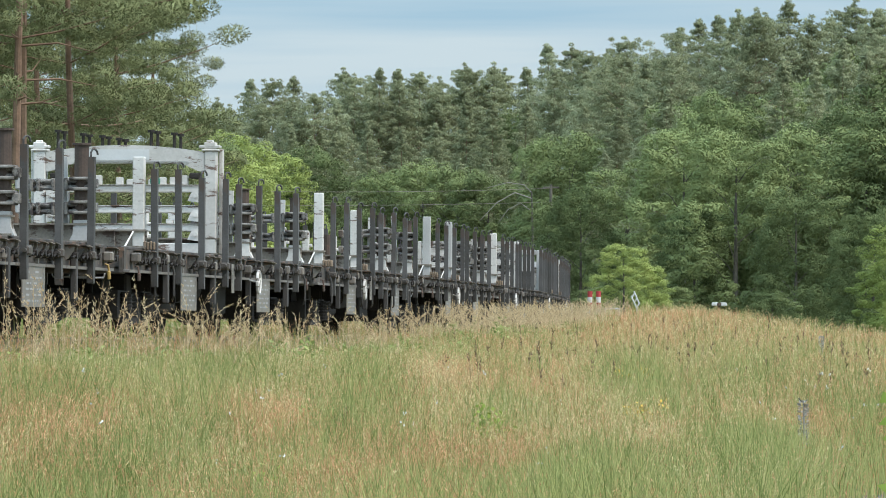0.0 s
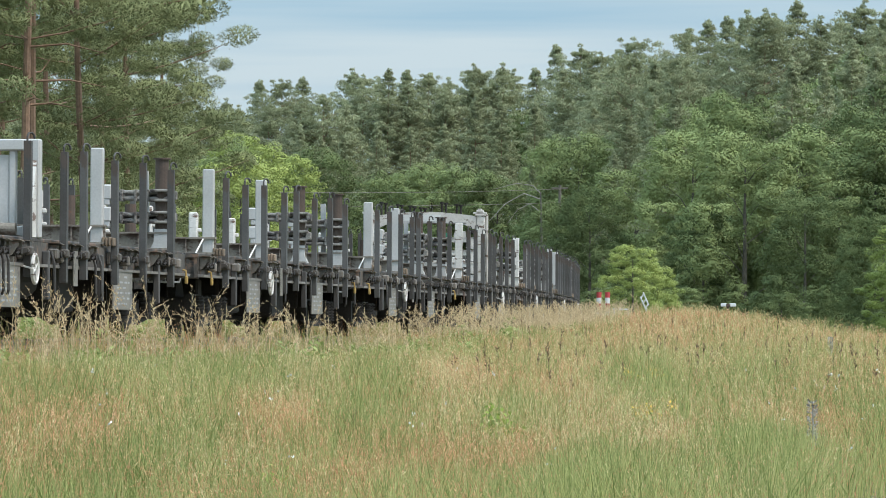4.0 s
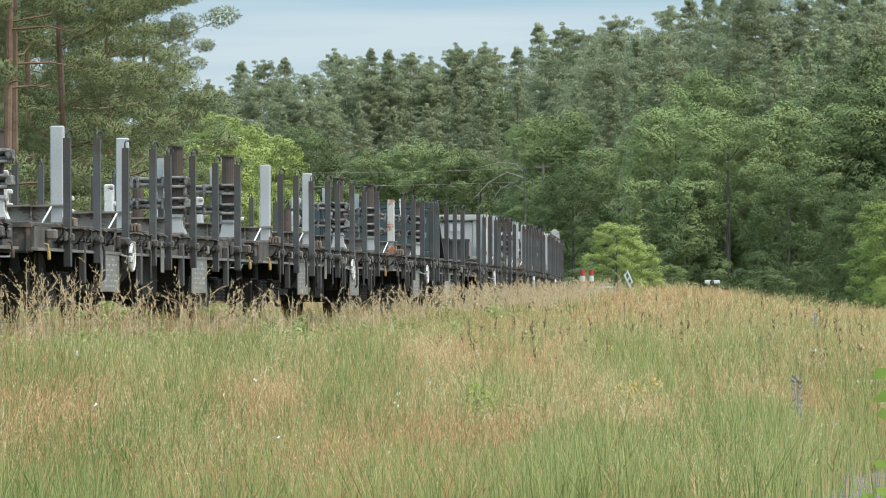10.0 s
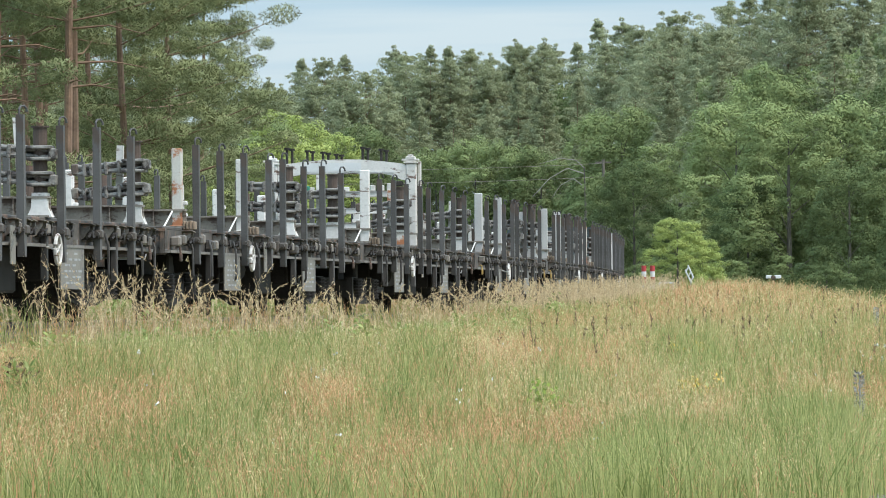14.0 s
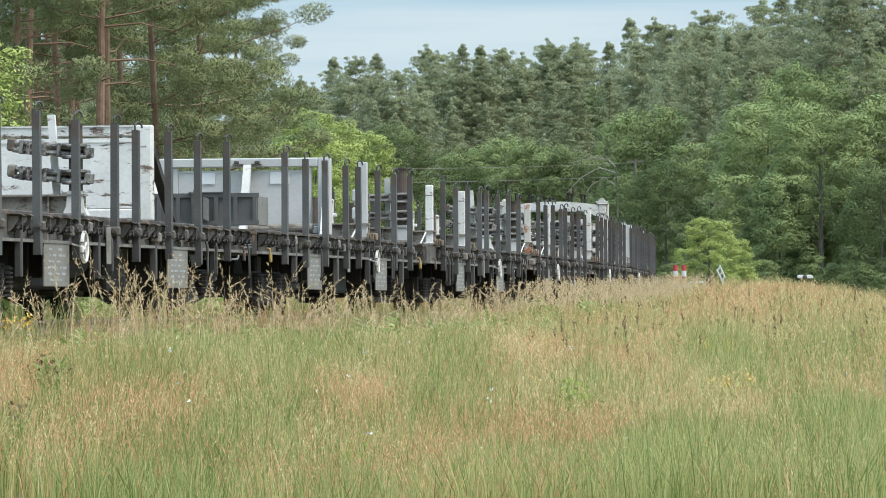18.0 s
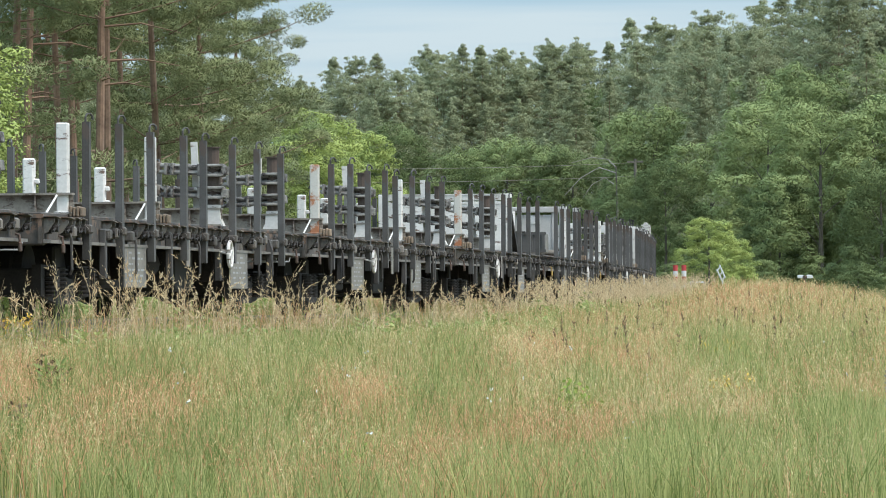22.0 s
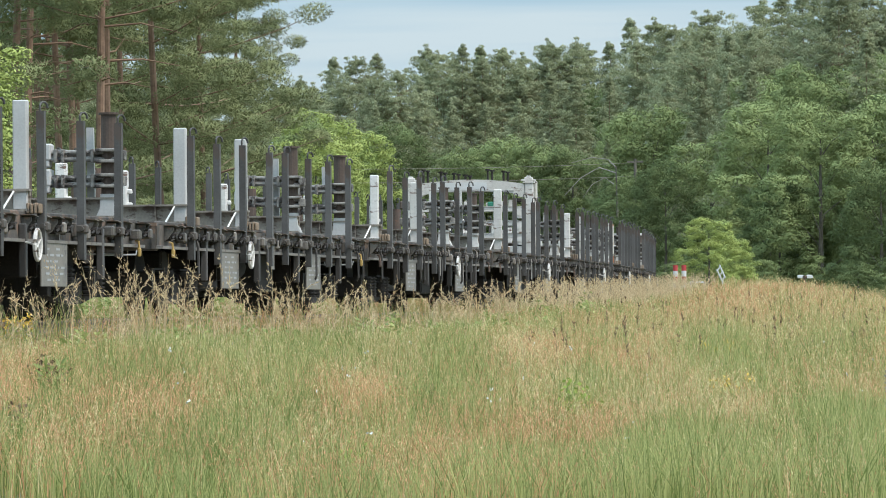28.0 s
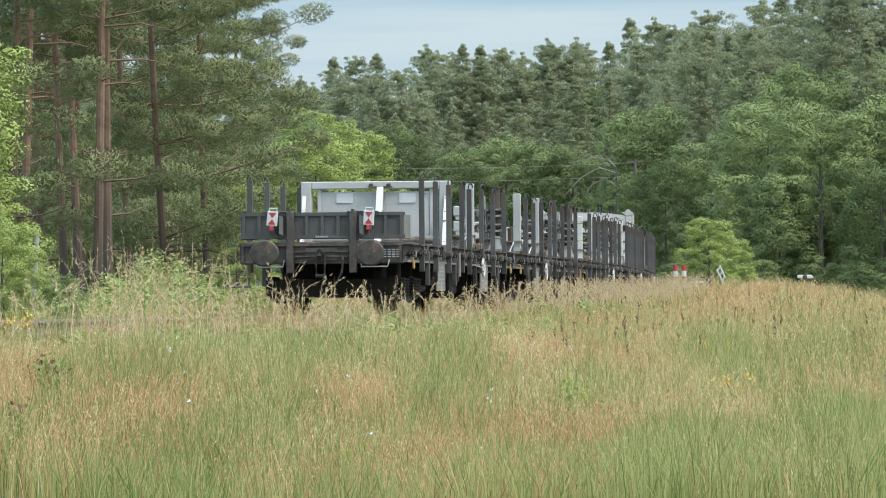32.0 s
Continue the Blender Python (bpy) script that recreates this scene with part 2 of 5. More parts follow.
def put(name, key, build, material, parent, at=(0, 0, 0), label="", paint=None):
    ob = part(name, kept(key, build, material), None, parent, label)
    ob.location = at
    if paint:
        ob.material_slots[0].link = "OBJECT"
        ob.material_slots[0].material = paint
    return ob


def soup(name, verts, faces, material, normals=None):
    me = bpy.data.meshes.new(name)
    me.vertices.add(len(verts))
    me.vertices.foreach_set("co", np.asarray(verts, dtype=np.float32).ravel())
    k = faces.shape[1]
    me.loops.add(faces.size)
    me.loops.foreach_set("vertex_index", faces.astype(np.int32).ravel())
    me.polygons.add(len(faces))
    me.polygons.foreach_set("loop_start", np.arange(0, faces.size, k, dtype=np.int32))
    me.update(calc_edges=True)
    me.validate()
    if normals is not None:
        me.normals_split_custom_set_from_vertices(normals.tolist())
    me.materials.append(material)
    return me


# ---- the track: a wide curve to the left ----
TX, TY, TURN, RADIUS = -5.51, 64.89, radians(7.433), 1742.0
TIGHTER = 0.00008  # the curve tightens towards the wood


def on_track(s, lat=0.0):
    h, far = TURN - s / RADIUS, max(0.0, s - 60.0)
    x, y = TX + RADIUS * (math.cos(h) - math.cos(TURN)), TY + RADIUS * (math.sin(TURN) - math.sin(h))
    x, y = x - TIGHTER * far * far * math.cos(h), y + TIGHTER * far * far * math.sin(h)
    h -= math.atan(2 * TIGHTER * far)
    return (x + lat * math.cos(h), y - lat * math.sin(h), h)


SPEED, SLOW, EASE = 11.0754, -0.00486, 0.00006245


def travel(t):
    u = t - 28
    return SPEED * u + SLOW * u * u / 2 + EASE * u ** 3


def step(a, b, v):
    u = np.clip((v - a) / (b - a), 0, 1)
    return u * u * (3 - 2 * u)


def lateral(x, y):
    """Metres to the camera's side of the track's middle."""
    s = (np.asarray(y) - TY) / math.cos(TURN)
    h = TURN - s / RADIUS
    cx = TX + RADIUS * (np.cos(h) - math.cos(TURN)) - TIGHTER * np.maximum(0, s - 60) ** 2
    return (np.asarray(x) - cx) * np.cos(h)


def ground_z(x, y):
    x, y = np.asarray(x, float), np.asarray(y, float)
    z = -1.42 + 0.72 * step(36, 66, y) + 0.38 * step(66, 115, y) + 0.2 * step(110, 150, y)
    z = z + 0.42 * np.exp(-((x - 8.6) / 2.2) ** 2 - ((y - 150) / 28) ** 2)
    z = z - 0.75 * step(9.3, 13.5, x) * step(70, 130, y) - 0.5 * step(175, 230, y)
    z = z + 0.5 * step(10, 25, -x) * step(70, 100, y)
    near = (1 - step(3.0, 8.5, np.abs(lateral(x, y)))) * (1 - step(170, 230, y))
    z = z + np.maximum(0, -0.66 - z) * near
    return z + 0.03 * np.sin(x * 1.3 + y * 0.7) + 0.03 * np.sin(x * 0.5 - y * 0.31)


def build_ground():
    xs = np.concatenate([[-2500, -900, -350, -150, -80], np.arange(-50, 60.1, 2.0), [80, 150, 350, 900, 2500]])
    ys = np.concatenate([[-2500, -600, -100, -20], np.arange(0, 240, 2.0), [260, 300, 360, 450, 600, 900, 1600, 3500]])
    gx, gy = np.meshgrid(xs, ys)
    v = np.stack([gx, gy, ground_z(gx, gy)], -1).reshape(-1, 3)
    n = len(xs)
    i, j = np.meshgrid(np.arange(n - 1), np.arange(len(ys) - 1))
    a = (j * n + i).ravel()
    me = soup("ground", v, np.stack([a, a + 1, a + n + 1, a + n], 1), SOIL)
    tagged(new("ground", me), "meadow ground under tall grass beside a railway", "ground", kind="structure")


build_ground()


def build_track():
    s = np.arange(-60, 420, 5.0)
    prof = ((-2.5, -0.6), (-1.6, -0.22), (1.6, -0.22), (2.5, -0.6))
    v = [(on_track(a, p[0])[0], on_track(a, p[0])[1], p[1]) for a in s for p in prof]
    f = [(i * 4 + k, i * 4 + k + 1, i * 4 + k + 5, i * 4 + k + 4) for i in range(len(s) - 1) for k in range(3)]
    bed = tagged(new("track_bed", soup("track_bed", v, np.array(f), BALLAST)), "grey crushed-stone ballast under the rails", "track bed", kind="structure")
    bm = bmesh.new()
    soft_box(bm, -1.3, 1.3, -0.13, 0.13, -0.26, -0.172, 0.015)
    wood = mesh_of("sleeper", bm, SLEEPER)
    for i in range(110):
        x, y, h = on_track(-18 + i * 0.65)
        tie = part("sleeper", wood, None, bed)
        tie.location, tie.rotation_euler = (x, y, 0), (0, 0, -h)
    for side in (-0.75, 0.75):
        prof = ((-0.035, 0.0), (0.035, 0.0), (0.035, -0.04), (0.01, -0.05), (0.01, -0.14), (0.07, -0.155), (0.07, -0.17), (-0.07, -0.17), (-0.07, -0.155), (-0.01, -0.14), (-0.01, -0.05), (-0.035, -0.04))
        k = len(prof)
        v = [(on_track(a, side + p[0])[0], on_track(a, side + p[0])[1], p[1]) for a in s for p in prof]
        f = [(i * k + q, i * k + (q + 1) % k, (i + 1) * k + (q + 1) % k, (i + 1) * k + q) for i in range(len(s) - 1) for q in range(k)]
        tagged(new("rail", soup("rail", v, np.array(f), RAIL)), "worn steel rail on wooden sleepers", "rail", kind="structure")


build_track()


# ---- the train: flat wagons for long rails ----
PITCH, FIRST = 19.831, -6.937
STAKES = (-7.36, -5.2, -3.04, -0.71, 0.7, 3.02, 5.2, 7.4)


def sill(bm, s):
    slab(bm, [(1.3 * s, 0.94), (1.3 * s, 1.2), (1.18 * s, 1.2), (1.18 * s, 1.17), (1.27 * s, 1.17), (1.27 * s, 0.97), (1.18 * s, 0.97), (1.18 * s, 0.94)], "y", -9.3, 9.3)


def edge_rail(bm):
    slab(bm, [(1.29, 0.895), (1.37, 0.895), (1.37, 0.93), (1.302, 0.93), (1.302, 0.938), (1.29, 0.938)], "y", -9.3, 9.3)


def cross_members(bm):
    for i in range(19):
        y = -9 + i
        box(bm, -1.18, 1.18, y - 0.05, y + 0.05, 0.95, 1.17)


def gusset(bm):
    for y in (-0.13, 0.11):
        slab(bm, [(1.302, 1.0), (1.34, 1.02), (1.41, 1.13), (1.41, 1.175), (1.302, 1.175)], "y", y, y + 0.02)
    slab(bm, [(-0.17, 1.205), (0.12, 1.185), (0.12, 1.175), (-0.17, 1.195)], "x", 1.302, 1.44)


def lashing_drum(bm):
    tube(bm, [(1.303, 0, 1.06), (1.36, 0, 1.06), (1.362, 0, 1.06), (1.43, 0, 1.06)], [0.06, 0.06, 0.04, 0.04], 9)
    tube(bm, [(1.4, -0.16, 1.03), (1.41, 0.14, 1.1)], 0.014, 5)


def ring_bracket(bm):
    soft_box(bm, 1.302, 1.42, -0.1, 0.1, 1.0, 1.13, 0.02)


def hanger(bm):
    tube(bm, [(1.36, 0, 1.1), (1.40, 0, 0.95), (1.40, 0.02, 0.6), (1.37, 0.1, 0.55)], 0.016, 6)


def deck(bm):
    soft_box(bm, -1.26, 1.26, -9.28, 9.28, 1.2, 1.25, 0.01)


def belly(bm):
    for x in (-0.42, 0.32):
        slab(bm, [(-9.2, 0.97), (-5.2, 0.97), (-3.8, 0.38), (3.8, 0.38), (5.2, 0.97), (9.2, 0.97), (9.2, 1.17), (-9.2, 1.17)], "x", x, x + 0.1)


def headstock(bm):
    soft_box(bm, -1.3, 1.3, -9.42, -9.28, 0.87, 1.22, 0.02)
    box(bm, -0.25, 0.25, -9.45, -9.42, 0.93, 1.15)
    for x in (-0.55, 0.45):
        box(bm, x, x + 0.1, -9.5, -9.42, 0.72, 1.22)
    for x in (-1.28, -0.98, 0.94, 1.24):
        box(bm, x, x + 0.04, -9.45, -9.42, 0.89, 1.2)
    box(bm, -1.3, 1.3, -9.46, -9.42, 1.18, 1.225)
    for z in (0.99, 1.07):
        box(bm, -0.42, 0.42, -9.47, -9.425, z, z + 0.025)


def buffer_body(bm):
    tube(bm, [(0, 0, 0), (0, -0.06, 0), (0, -0.061, 0), (0, -0.38, 0)], [0.17, 0.17, 0.13, 0.12], 14)
    tube(bm, [(0, -0.38, 0), (0, -0.54, 0)], 0.085, 12)


def buffer_head(bm):
    tube(bm, [(0, -0.53, 0), (0, -0.55, 0), (0, -0.58, 0), (0, -0.605, 0)], [0.12, 0.225, 0.23, 0.205], 28)


def hook(bm):
    tube(bm, [(0, -9.42, 1.04), (0, -9.62, 1.05), (0, -9.7, 1.1), (0, -9.72, 1.02), (0, -9.66, 0.96)], [0.04, 0.04, 0.035, 0.04, 0.025], 8)
    for x in (-0.06, 0.06):
        tube(bm, [(x, -9.56, 1.03), (x * 1.2, -9.6, 0.85), (x, -9.58, 0.66)], 0.02, 6)
    tube(bm, [(-0.08, -9.58, 0.66), (0.08, -9.58, 0.66)], 0.03, 8)


def hose(bm):
    tube(bm, [(0.33, -9.45, 1.0), (0.36, -9.58, 0.93), (0.34, -9.62, 0.72), (0.28, -9.6, 0.6)], 0.022, 7)


def stirrup(bm):
    tube(bm, [(0, 0, 0), (0, -0.02, -0.14), (0.42, -0.02, -0.14), (0.44, 0.02, -0.02)], 0.014, 6)


def bogie_frame(bm):
    for x in (-1.03, 0.93):
        slab(bm, [(-1.45, 0.3), (-1.45, 0.66), (-0.7, 0.66), (-0.45, 0.5), (0.45, 0.5), (0.7, 0.66), (1.45, 0.66), (1.45, 0.3), (0.5, 0.2), (-0.5, 0.2)], "x", x, x + 0.1)
        for y in (-0.9, 0.9):
            soft_box(bm, x - 0.08, x + 0.18, y - 0.16, y + 0.16, 0.32, 0.62, 0.03)
    soft_box(bm, -0.95, 0.95, -0.2, 0.2, 0.3, 0.9, 0.03)
    for y in (-1.42, 1.36):
        soft_box(bm, -0.95, 0.95, y, y + 0.06, 0.3, 0.62, 0.02)


def spring(bm):
    pts, rad = [], []
    for i in range(7):
        z = 0.29 + i * 0.05
        pts += [(1.08, 0, z), (1.08, 0, z + 0.022), (1.08, 0, z + 0.026), (1.08, 0, z + 0.046)]
        rad += [0.1, 0.1, 0.075, 0.075]
    tube(bm, pts, rad, 10)


def air_tank(bm):
    tube(bm, [(0.75, -1.3, 0.72), (0.75, -1.25, 0.72), (0.75, 0.2, 0.72), (0.75, 0.25, 0.72)], [0.1, 0.2, 0.2, 0.1], 14)


def brake_valve(bm):
    soft_box(bm, 0.2, 1.0, 1.0, 2.4, 0.36, 0.92, 0.03)


def brake_cylinder(bm):
    soft_box(bm, 0.15, 0.9, -4.4, -2.0, 0.4, 0.92, 0.03)


def brake_rod(bm):
    tube(bm, [(0.6, -5.0, 0.55), (0.6, 5.0, 0.55)], 0.03, 6)


# added filler that blocks the bright view beneath the wagon
def under_box(bm):
    soft_box(bm, -1.0, 0.1, -4.6, 4.6, 0.3, 0.93, 0.03)


def under_bearer(bm):
    soft_box(bm, -1.1, 1.1, -0.06, 0.06, 0.5, 0.95, 0.02)


def wheelset(bm):
    for x in (-0.75, 0.75):
        s = 1 if x > 0 else -1
        tube(bm, [(x - 0.09 * s, 0, 0.46), (x - 0.06 * s, 0, 0.46), (x - 0.055 * s, 0, 0.46), (x + 0.045 * s, 0, 0.46)], [0.485, 0.487, 0.462, 0.457], 26)
    tube(bm, [(-1.12, 0, 0.46), (1.12, 0, 0.46)], 0.08, 10)


def stake(bm, s):
    slab(bm, [(-0.055, 0.74), (0.055, 0.74), (0.075, 1.05), (0.06, 1.5), (0.055, 2.36), (-0.055, 2.36), (-0.06, 1.5), (-0.075, 1.05)], "x", 1.40 * s - 0.04, 1.40 * s + 0.04)
    tube(bm, [(1.39 * s, 0, 2.34), (1.39 * s, 0, 2.42), (1.40 * s, 0.03, 2.455), (1.43 * s, 0.06, 2.46), (1.45 * s, 0.08, 2.43), (1.455 * s, 0.085, 2.39)], 0.013, 6)


def pocket(bm, s):
    soft_box(bm, 1.33 * s - 0.03, 1.33 * s + 0.03, -0.12, 0.12, 0.98, 1.15, 0.015)
    soft_box(bm, 1.40 * s - 0.065, 1.40 * s + 0.065, -0.095, 0.095, 1.02, 1.13, 0.02)
    tube(bm, [(1.42 * s, -0.17, 1.08), (1.42 * s, 0.17, 1.08)], 0.028, 8)


def short_stake(bm, s):
    soft_box(bm, 1.34 * s - 0.04, 1.34 * s + 0.04, -0.05, 0.05, 0.5, 1.1, 0.012)


def data_plate(bm):
    soft_box(bm, 1.34, 1.36, -0.72, 0.72, 0.40, 0.90, 0.006)
    for y in (-0.4, 0.4):
        box(bm, 1.3, 1.34, y - 0.03, y + 0.03, 0.8, 1.0)


def plate_print(bm):
    rng = random.Random(5)
    for r in range(6):
        y = -0.55 + rng.uniform(0, 0.12)
        while y < 0.4:
            w = rng.uniform(0.05, 0.22)
            box(bm, 1.361, 1.364, y, min(y + w, 0.58), 0.815 - r * 0.07, 0.84 - r * 0.07)
            y += w + rng.uniform(0.05, 0.18 if r % 2 else 0.45)


def small_plate(bm):
    box(bm, 1.385, 1.395, -0.14, 0.14, 0.68, 1.12)
    for i in range(4):
        box(bm, 1.396, 1.399, -0.1, 0.1, 0.74 + i * 0.09, 0.78 + i * 0.09)


def hand_wheel(bm):
    pts = [(1.5, 0.17 * math.cos(a), 0.86 + 0.17 * math.sin(a)) for a in [2 * math.pi * i / 20 for i in range(21)]]
    tube(bm, pts, 0.022, 6)
    for a in (0.4, 0.4 + math.pi / 2):
        tube(bm, [(1.5, 0.17 * math.cos(a), 0.86 + 0.17 * math.sin(a)), (1.5, -0.17 * math.cos(a), 0.86 - 0.17 * math.sin(a))], 0.012, 5)
    tube(bm, [(1.47, 0, 0.86), (1.51, 0, 0.86)], 0.03, 6)
    tube(bm, [(1.35, 0, 0.9), (1.48, 0, 0.86)], 0.012, 5)


def release_handle(bm):
    tube(bm, [(1.36, 0, 0.98), (1.40, 0, 0.97), (1.41, 0, 0.88)], 0.014, 6)
    soft_box(bm, 1.39, 1.43, -0.03, 0.03, 0.78, 0.89, 0.012)


def bolster(bm):
    beam_i(bm, "x", -1.3, 1.3, 0.0, 1.25, 1.5, 0.2)
    for x in (-0.9, -0.3, 0.3, 0.9):
        box(bm, x - 0.008, x + 0.008, -0.09, 0.09, 1.275, 1.475)


def white_post(bm):
    soft_box(bm, 1.125, 1.275, -0.07, 0.07, 1.25, 2.50, 0.012)


def low_post(bm):
    soft_box(bm, 1.13, 1.255, -0.07, 0.07, 1.25, 2.32, 0.012)
    soft_box(bm, 1.10, 1.29, -0.1, 0.1, 1.25, 1.28, 0.008)


def foot_block(bm):
    for i in range(4):
        soft_box(bm, 1.27 + 0.04 * i, 1.30 + 0.04 * i, -0.1, 0.1, 1.22, 1.34 - 0.01 * (i % 2), 0.01)


def brace_rod(bm):
    tube(bm, [(1.08, -0.4, 1.26), (1.14, -0.1, 1.47)], 0.012, 7)


def far_post(bm):
    soft_box(bm, -1.22, -1.08, -0.09, 0.09, 1.27, 2.2, 0.02)
    for z in (1.45, 1.65, 1.85):
        soft_box(bm, -1.10, -1.02, -0.05, 0.05, z, z + 0.07, 0.015)


def short_column(bm):
    tube(bm, [(-0.75, 0.25, 1.3), (-0.75, 0.25, 1.62), (-0.75, 0.25, 1.62), (-0.75, 0.25, 2.12)], [0.12, 0.1, 0.085, 0.085], 12)


def column_sleeve(bm):
    slab(bm, [(1.05, 1.25), (1.33, 1.25), (1.285, 1.36), (1.275, 1.54), (1.11, 1.54), (1.10, 1.36)], "y", -0.09, 0.09)


def column(bm):
    tube(bm, [(1.192, 0, 1.54), (1.192, 0, 2.51)], 0.088, 14)
    tube(bm, [(1.192, 0, 2.51), (1.192, 0, 2.535)], 0.115, 14)


def low_column(bm):
    tube(bm, [(1.192, 0, 1.54), (1.192, 0, 2.31)], 0.078, 12)
    tube(bm, [(1.192, 0, 2.31), (1.192, 0, 2.33)], 0.1, 12)


def column_ring(bm):
    soft_box(bm, 1.06, 1.33, -0.15, 0.15, -0.02, 0.02, 0.01)


def rollers(bm, z):
    for dz in (-0.045, 0.04):
        tube(bm, [(0.5, -0.05, z + dz), (1.36, -0.05, z + dz)], 0.03, 8)
        tube(bm, [(0.62, 0.09, z + dz * 0.6), (1.3, 0.09, z + dz * 0.6)], 0.028, 8)
    for x in (0.6, 0.68, 0.86, 1.02):
        soft_box(bm, x - 0.02, x + 0.02, -0.11, 0.13, z - 0.085, z + 0.08, 0.008)
    soft_box(bm, 1.3, 1.38, -0.11, 0.1, z - 0.06, z + 0.06, 0.01)


def end_block(bm, z):
    soft_box(bm, 0.41, 0.55, -0.11, 0.1, z - 0.06, z + 0.15, 0.02)
    soft_box(bm, 0.45, 0.53, -0.1, 0.08, z - 0.14, z - 0.05, 0.015)


def worn_block(bm, z):
    soft_box(bm, 0.44, 0.53, -0.09, 0.08, z - 0.06, z + 0.09, 0.02)


def thin_post(bm):
    slab(bm, [(0.86, 1.25), (1.06, 1.25), (1.0, 1.42), (0.985, 2.36), (0.905, 2.36), (0.915, 1.42)], "y", 0.16, 0.23)


def portal_legs(bm, s):
    soft_box(bm, 1.19 * s - 0.085, 1.19 * s + 0.085, -0.1, 0.1, 1.25, 2.80, 0.015)
    soft_box(bm, 1.19 * s - 0.12, 1.19 * s + 0.12, -0.12, 0.12, 2.80, 2.83, 0.008)
    soft_box(bm, 1.19 * s - 0.16, 1.19 * s + 0.13, -0.1, 0.1, 2.845, 2.885, 0.008)
    soft_box(bm, 1.19 * s - 0.09, 1.19 * s + 0.07, -0.1, 0.1, 2.83, 2.93, 0.01)
    soft_box(bm, 1.19 * s - 0.06, 1.19 * s + 0.03, -0.05, 0.05, 2.93, 2.965, 0.008)
    soft_box(bm, 1.31 * s - 0.03, 1.31 * s + 0.03, 0.1, 0.22, 1.25, 2.84, 0.012)


def portal_arch(bm):
    top = [(-1.1, 2.79), (-0.75, 2.84), (-0.35, 2.88), (0.0, 2.89), (0.35, 2.88), (0.75, 2.84), (1.1, 2.79)]
    low = [(1.1, 2.49), (1.02, 2.5), (0.86, 2.58), (0.7, 2.615), (-0.7, 2.615), (-0.86, 2.58), (-1.02, 2.5), (-1.1, 2.49)]
    slab(bm, top + low, "y", -0.09, 0.09)


def portal_band(bm):
    box(bm, -0.66, 0.34, -0.098, -0.092, 2.665, 2.825)
    for z in (2.63, 2.645):
        box(bm, -0.7, 0.9, -0.105, -0.092, z, z + 0.008)


def portal_shelf(bm, z):
    soft_box(bm, -1.09, 1.09, -0.08, 0.08, z - 0.06, z + 0.045, 0.012)
    box(bm, -1.09, 1.09, -0.1, 0.1, z + 0.046, z + 0.056)
    box(bm, -1.0, 1.0, -0.09, -0.081, z - 0.05, z - 0.03)


def portal_base(bm):
    soft_box(bm, -1.1, 1.1, -0.11, 0.11, 1.252, 1.42, 0.012)


def portal_bracket(bm, s):
    slab(bm, [(0.88 * s, 0.0), (1.09 * s, -0.03), (1.09 * s, 0.16), (0.96 * s, 0.16), (0.92 * s, 0.1)], "y", -0.13, -0.082)
    tube(bm, [(0.99 * s, -0.155, 0.08), (0.99 * s, -0.13, 0.08)], 0.035, 10)


def portal_roller(bm, s):
    soft_box(bm, 0.97 * s - 0.075, 0.97 * s + 0.075, -0.09, 0.09, -0.045, 0.045, 0.02)


def guide_block(bm, h):
    soft_box(bm, -0.05, 0.05, -0.06, 0.06, 0.057, 0.057 + h, 0.012)


def portal_pin(bm):
    tube(bm, [(0, 0, 2.8), (0, 0, 3.08), (0, 0, 3.081), (0, 0, 3.12)], [0.022, 0.022, 0.048, 0.048], 8)


def portal_green(bm):
    soft_box(bm, -0.07, 0.07, -0.08, 0.0, 2.297, 2.40, 0.02)


def wall_frame(bm):
    for x in (-1.28, 1.1):
        soft_box(bm, x, x + 0.18, -0.1, 0.1, 1.25, 2.46, 0.015)
    soft_box(bm, -1.1, 1.1, -0.1, 0.1, 2.32, 2.46, 0.015)
    soft_box(bm, -1.1, 1.1, -0.1, 0.1, 1.27, 1.4, 0.015)
    for x in (-1.0, 0.93):
        soft_box(bm, x, x + 0.07, -0.06, 0.08, 1.4, 2.32, 0.01)


def wall_panel(bm):
    soft_box(bm, -0.93, 0.93, -0.04, 0.04, 1.41, 2.27, 0.012)
    box(bm, -0.93, 0.93, -0.05, -0.041, 2.235, 2.25)


def wall_back(bm):
    soft_box(bm, -1.09, 1.09, 0.0, 0.088, 1.405, 2.30, 0.01)
    box(bm, -1.09, 1.09, 0.089, 0.1, 2.245, 2.26)
    box(bm, -1.09, 1.09, 0.101, 0.115, 2.44, 2.46)
    box(bm, 1.0, 1.03, 0.089, 0.105, 1.42, 2.24)


def wall_strut(bm):
    slab(bm, [(-0.11, 2.36), (-0.18, 2.36), (-0.75, 1.26), (-0.55, 1.26)], "x", 0.04, 0.15)


def wall_clamp(bm):
    soft_box(bm, -0.12, 0.30, -0.17, -0.101, 2.35, 2.37, 0.008)
    for x in (-0.1, 0.2):
        soft_box(bm, x, x + 0.07, -0.17, -0.101, 2.37, 2.42, 0.01)


def wall_buttress(bm, s):
    slab(bm, [(-0.11, 2.2), (-0.11, 1.26), (-0.6, 1.26)], "x", 1.22 * s - 0.03, 1.22 * s + 0.03)


def wall_brace(bm, s):
    slab(bm, [(-0.11, 2.35), (-0.11, 2.2), (-1.75, 1.26), (-1.95, 1.26)], "x", 1.2 * s - 0.05, 1.2 * s + 0.05)


def wall_roller(bm):
    tube(bm, [(-1.05, -0.28, 1.36), (1.05, -0.28, 1.36)], 0.075, 14)


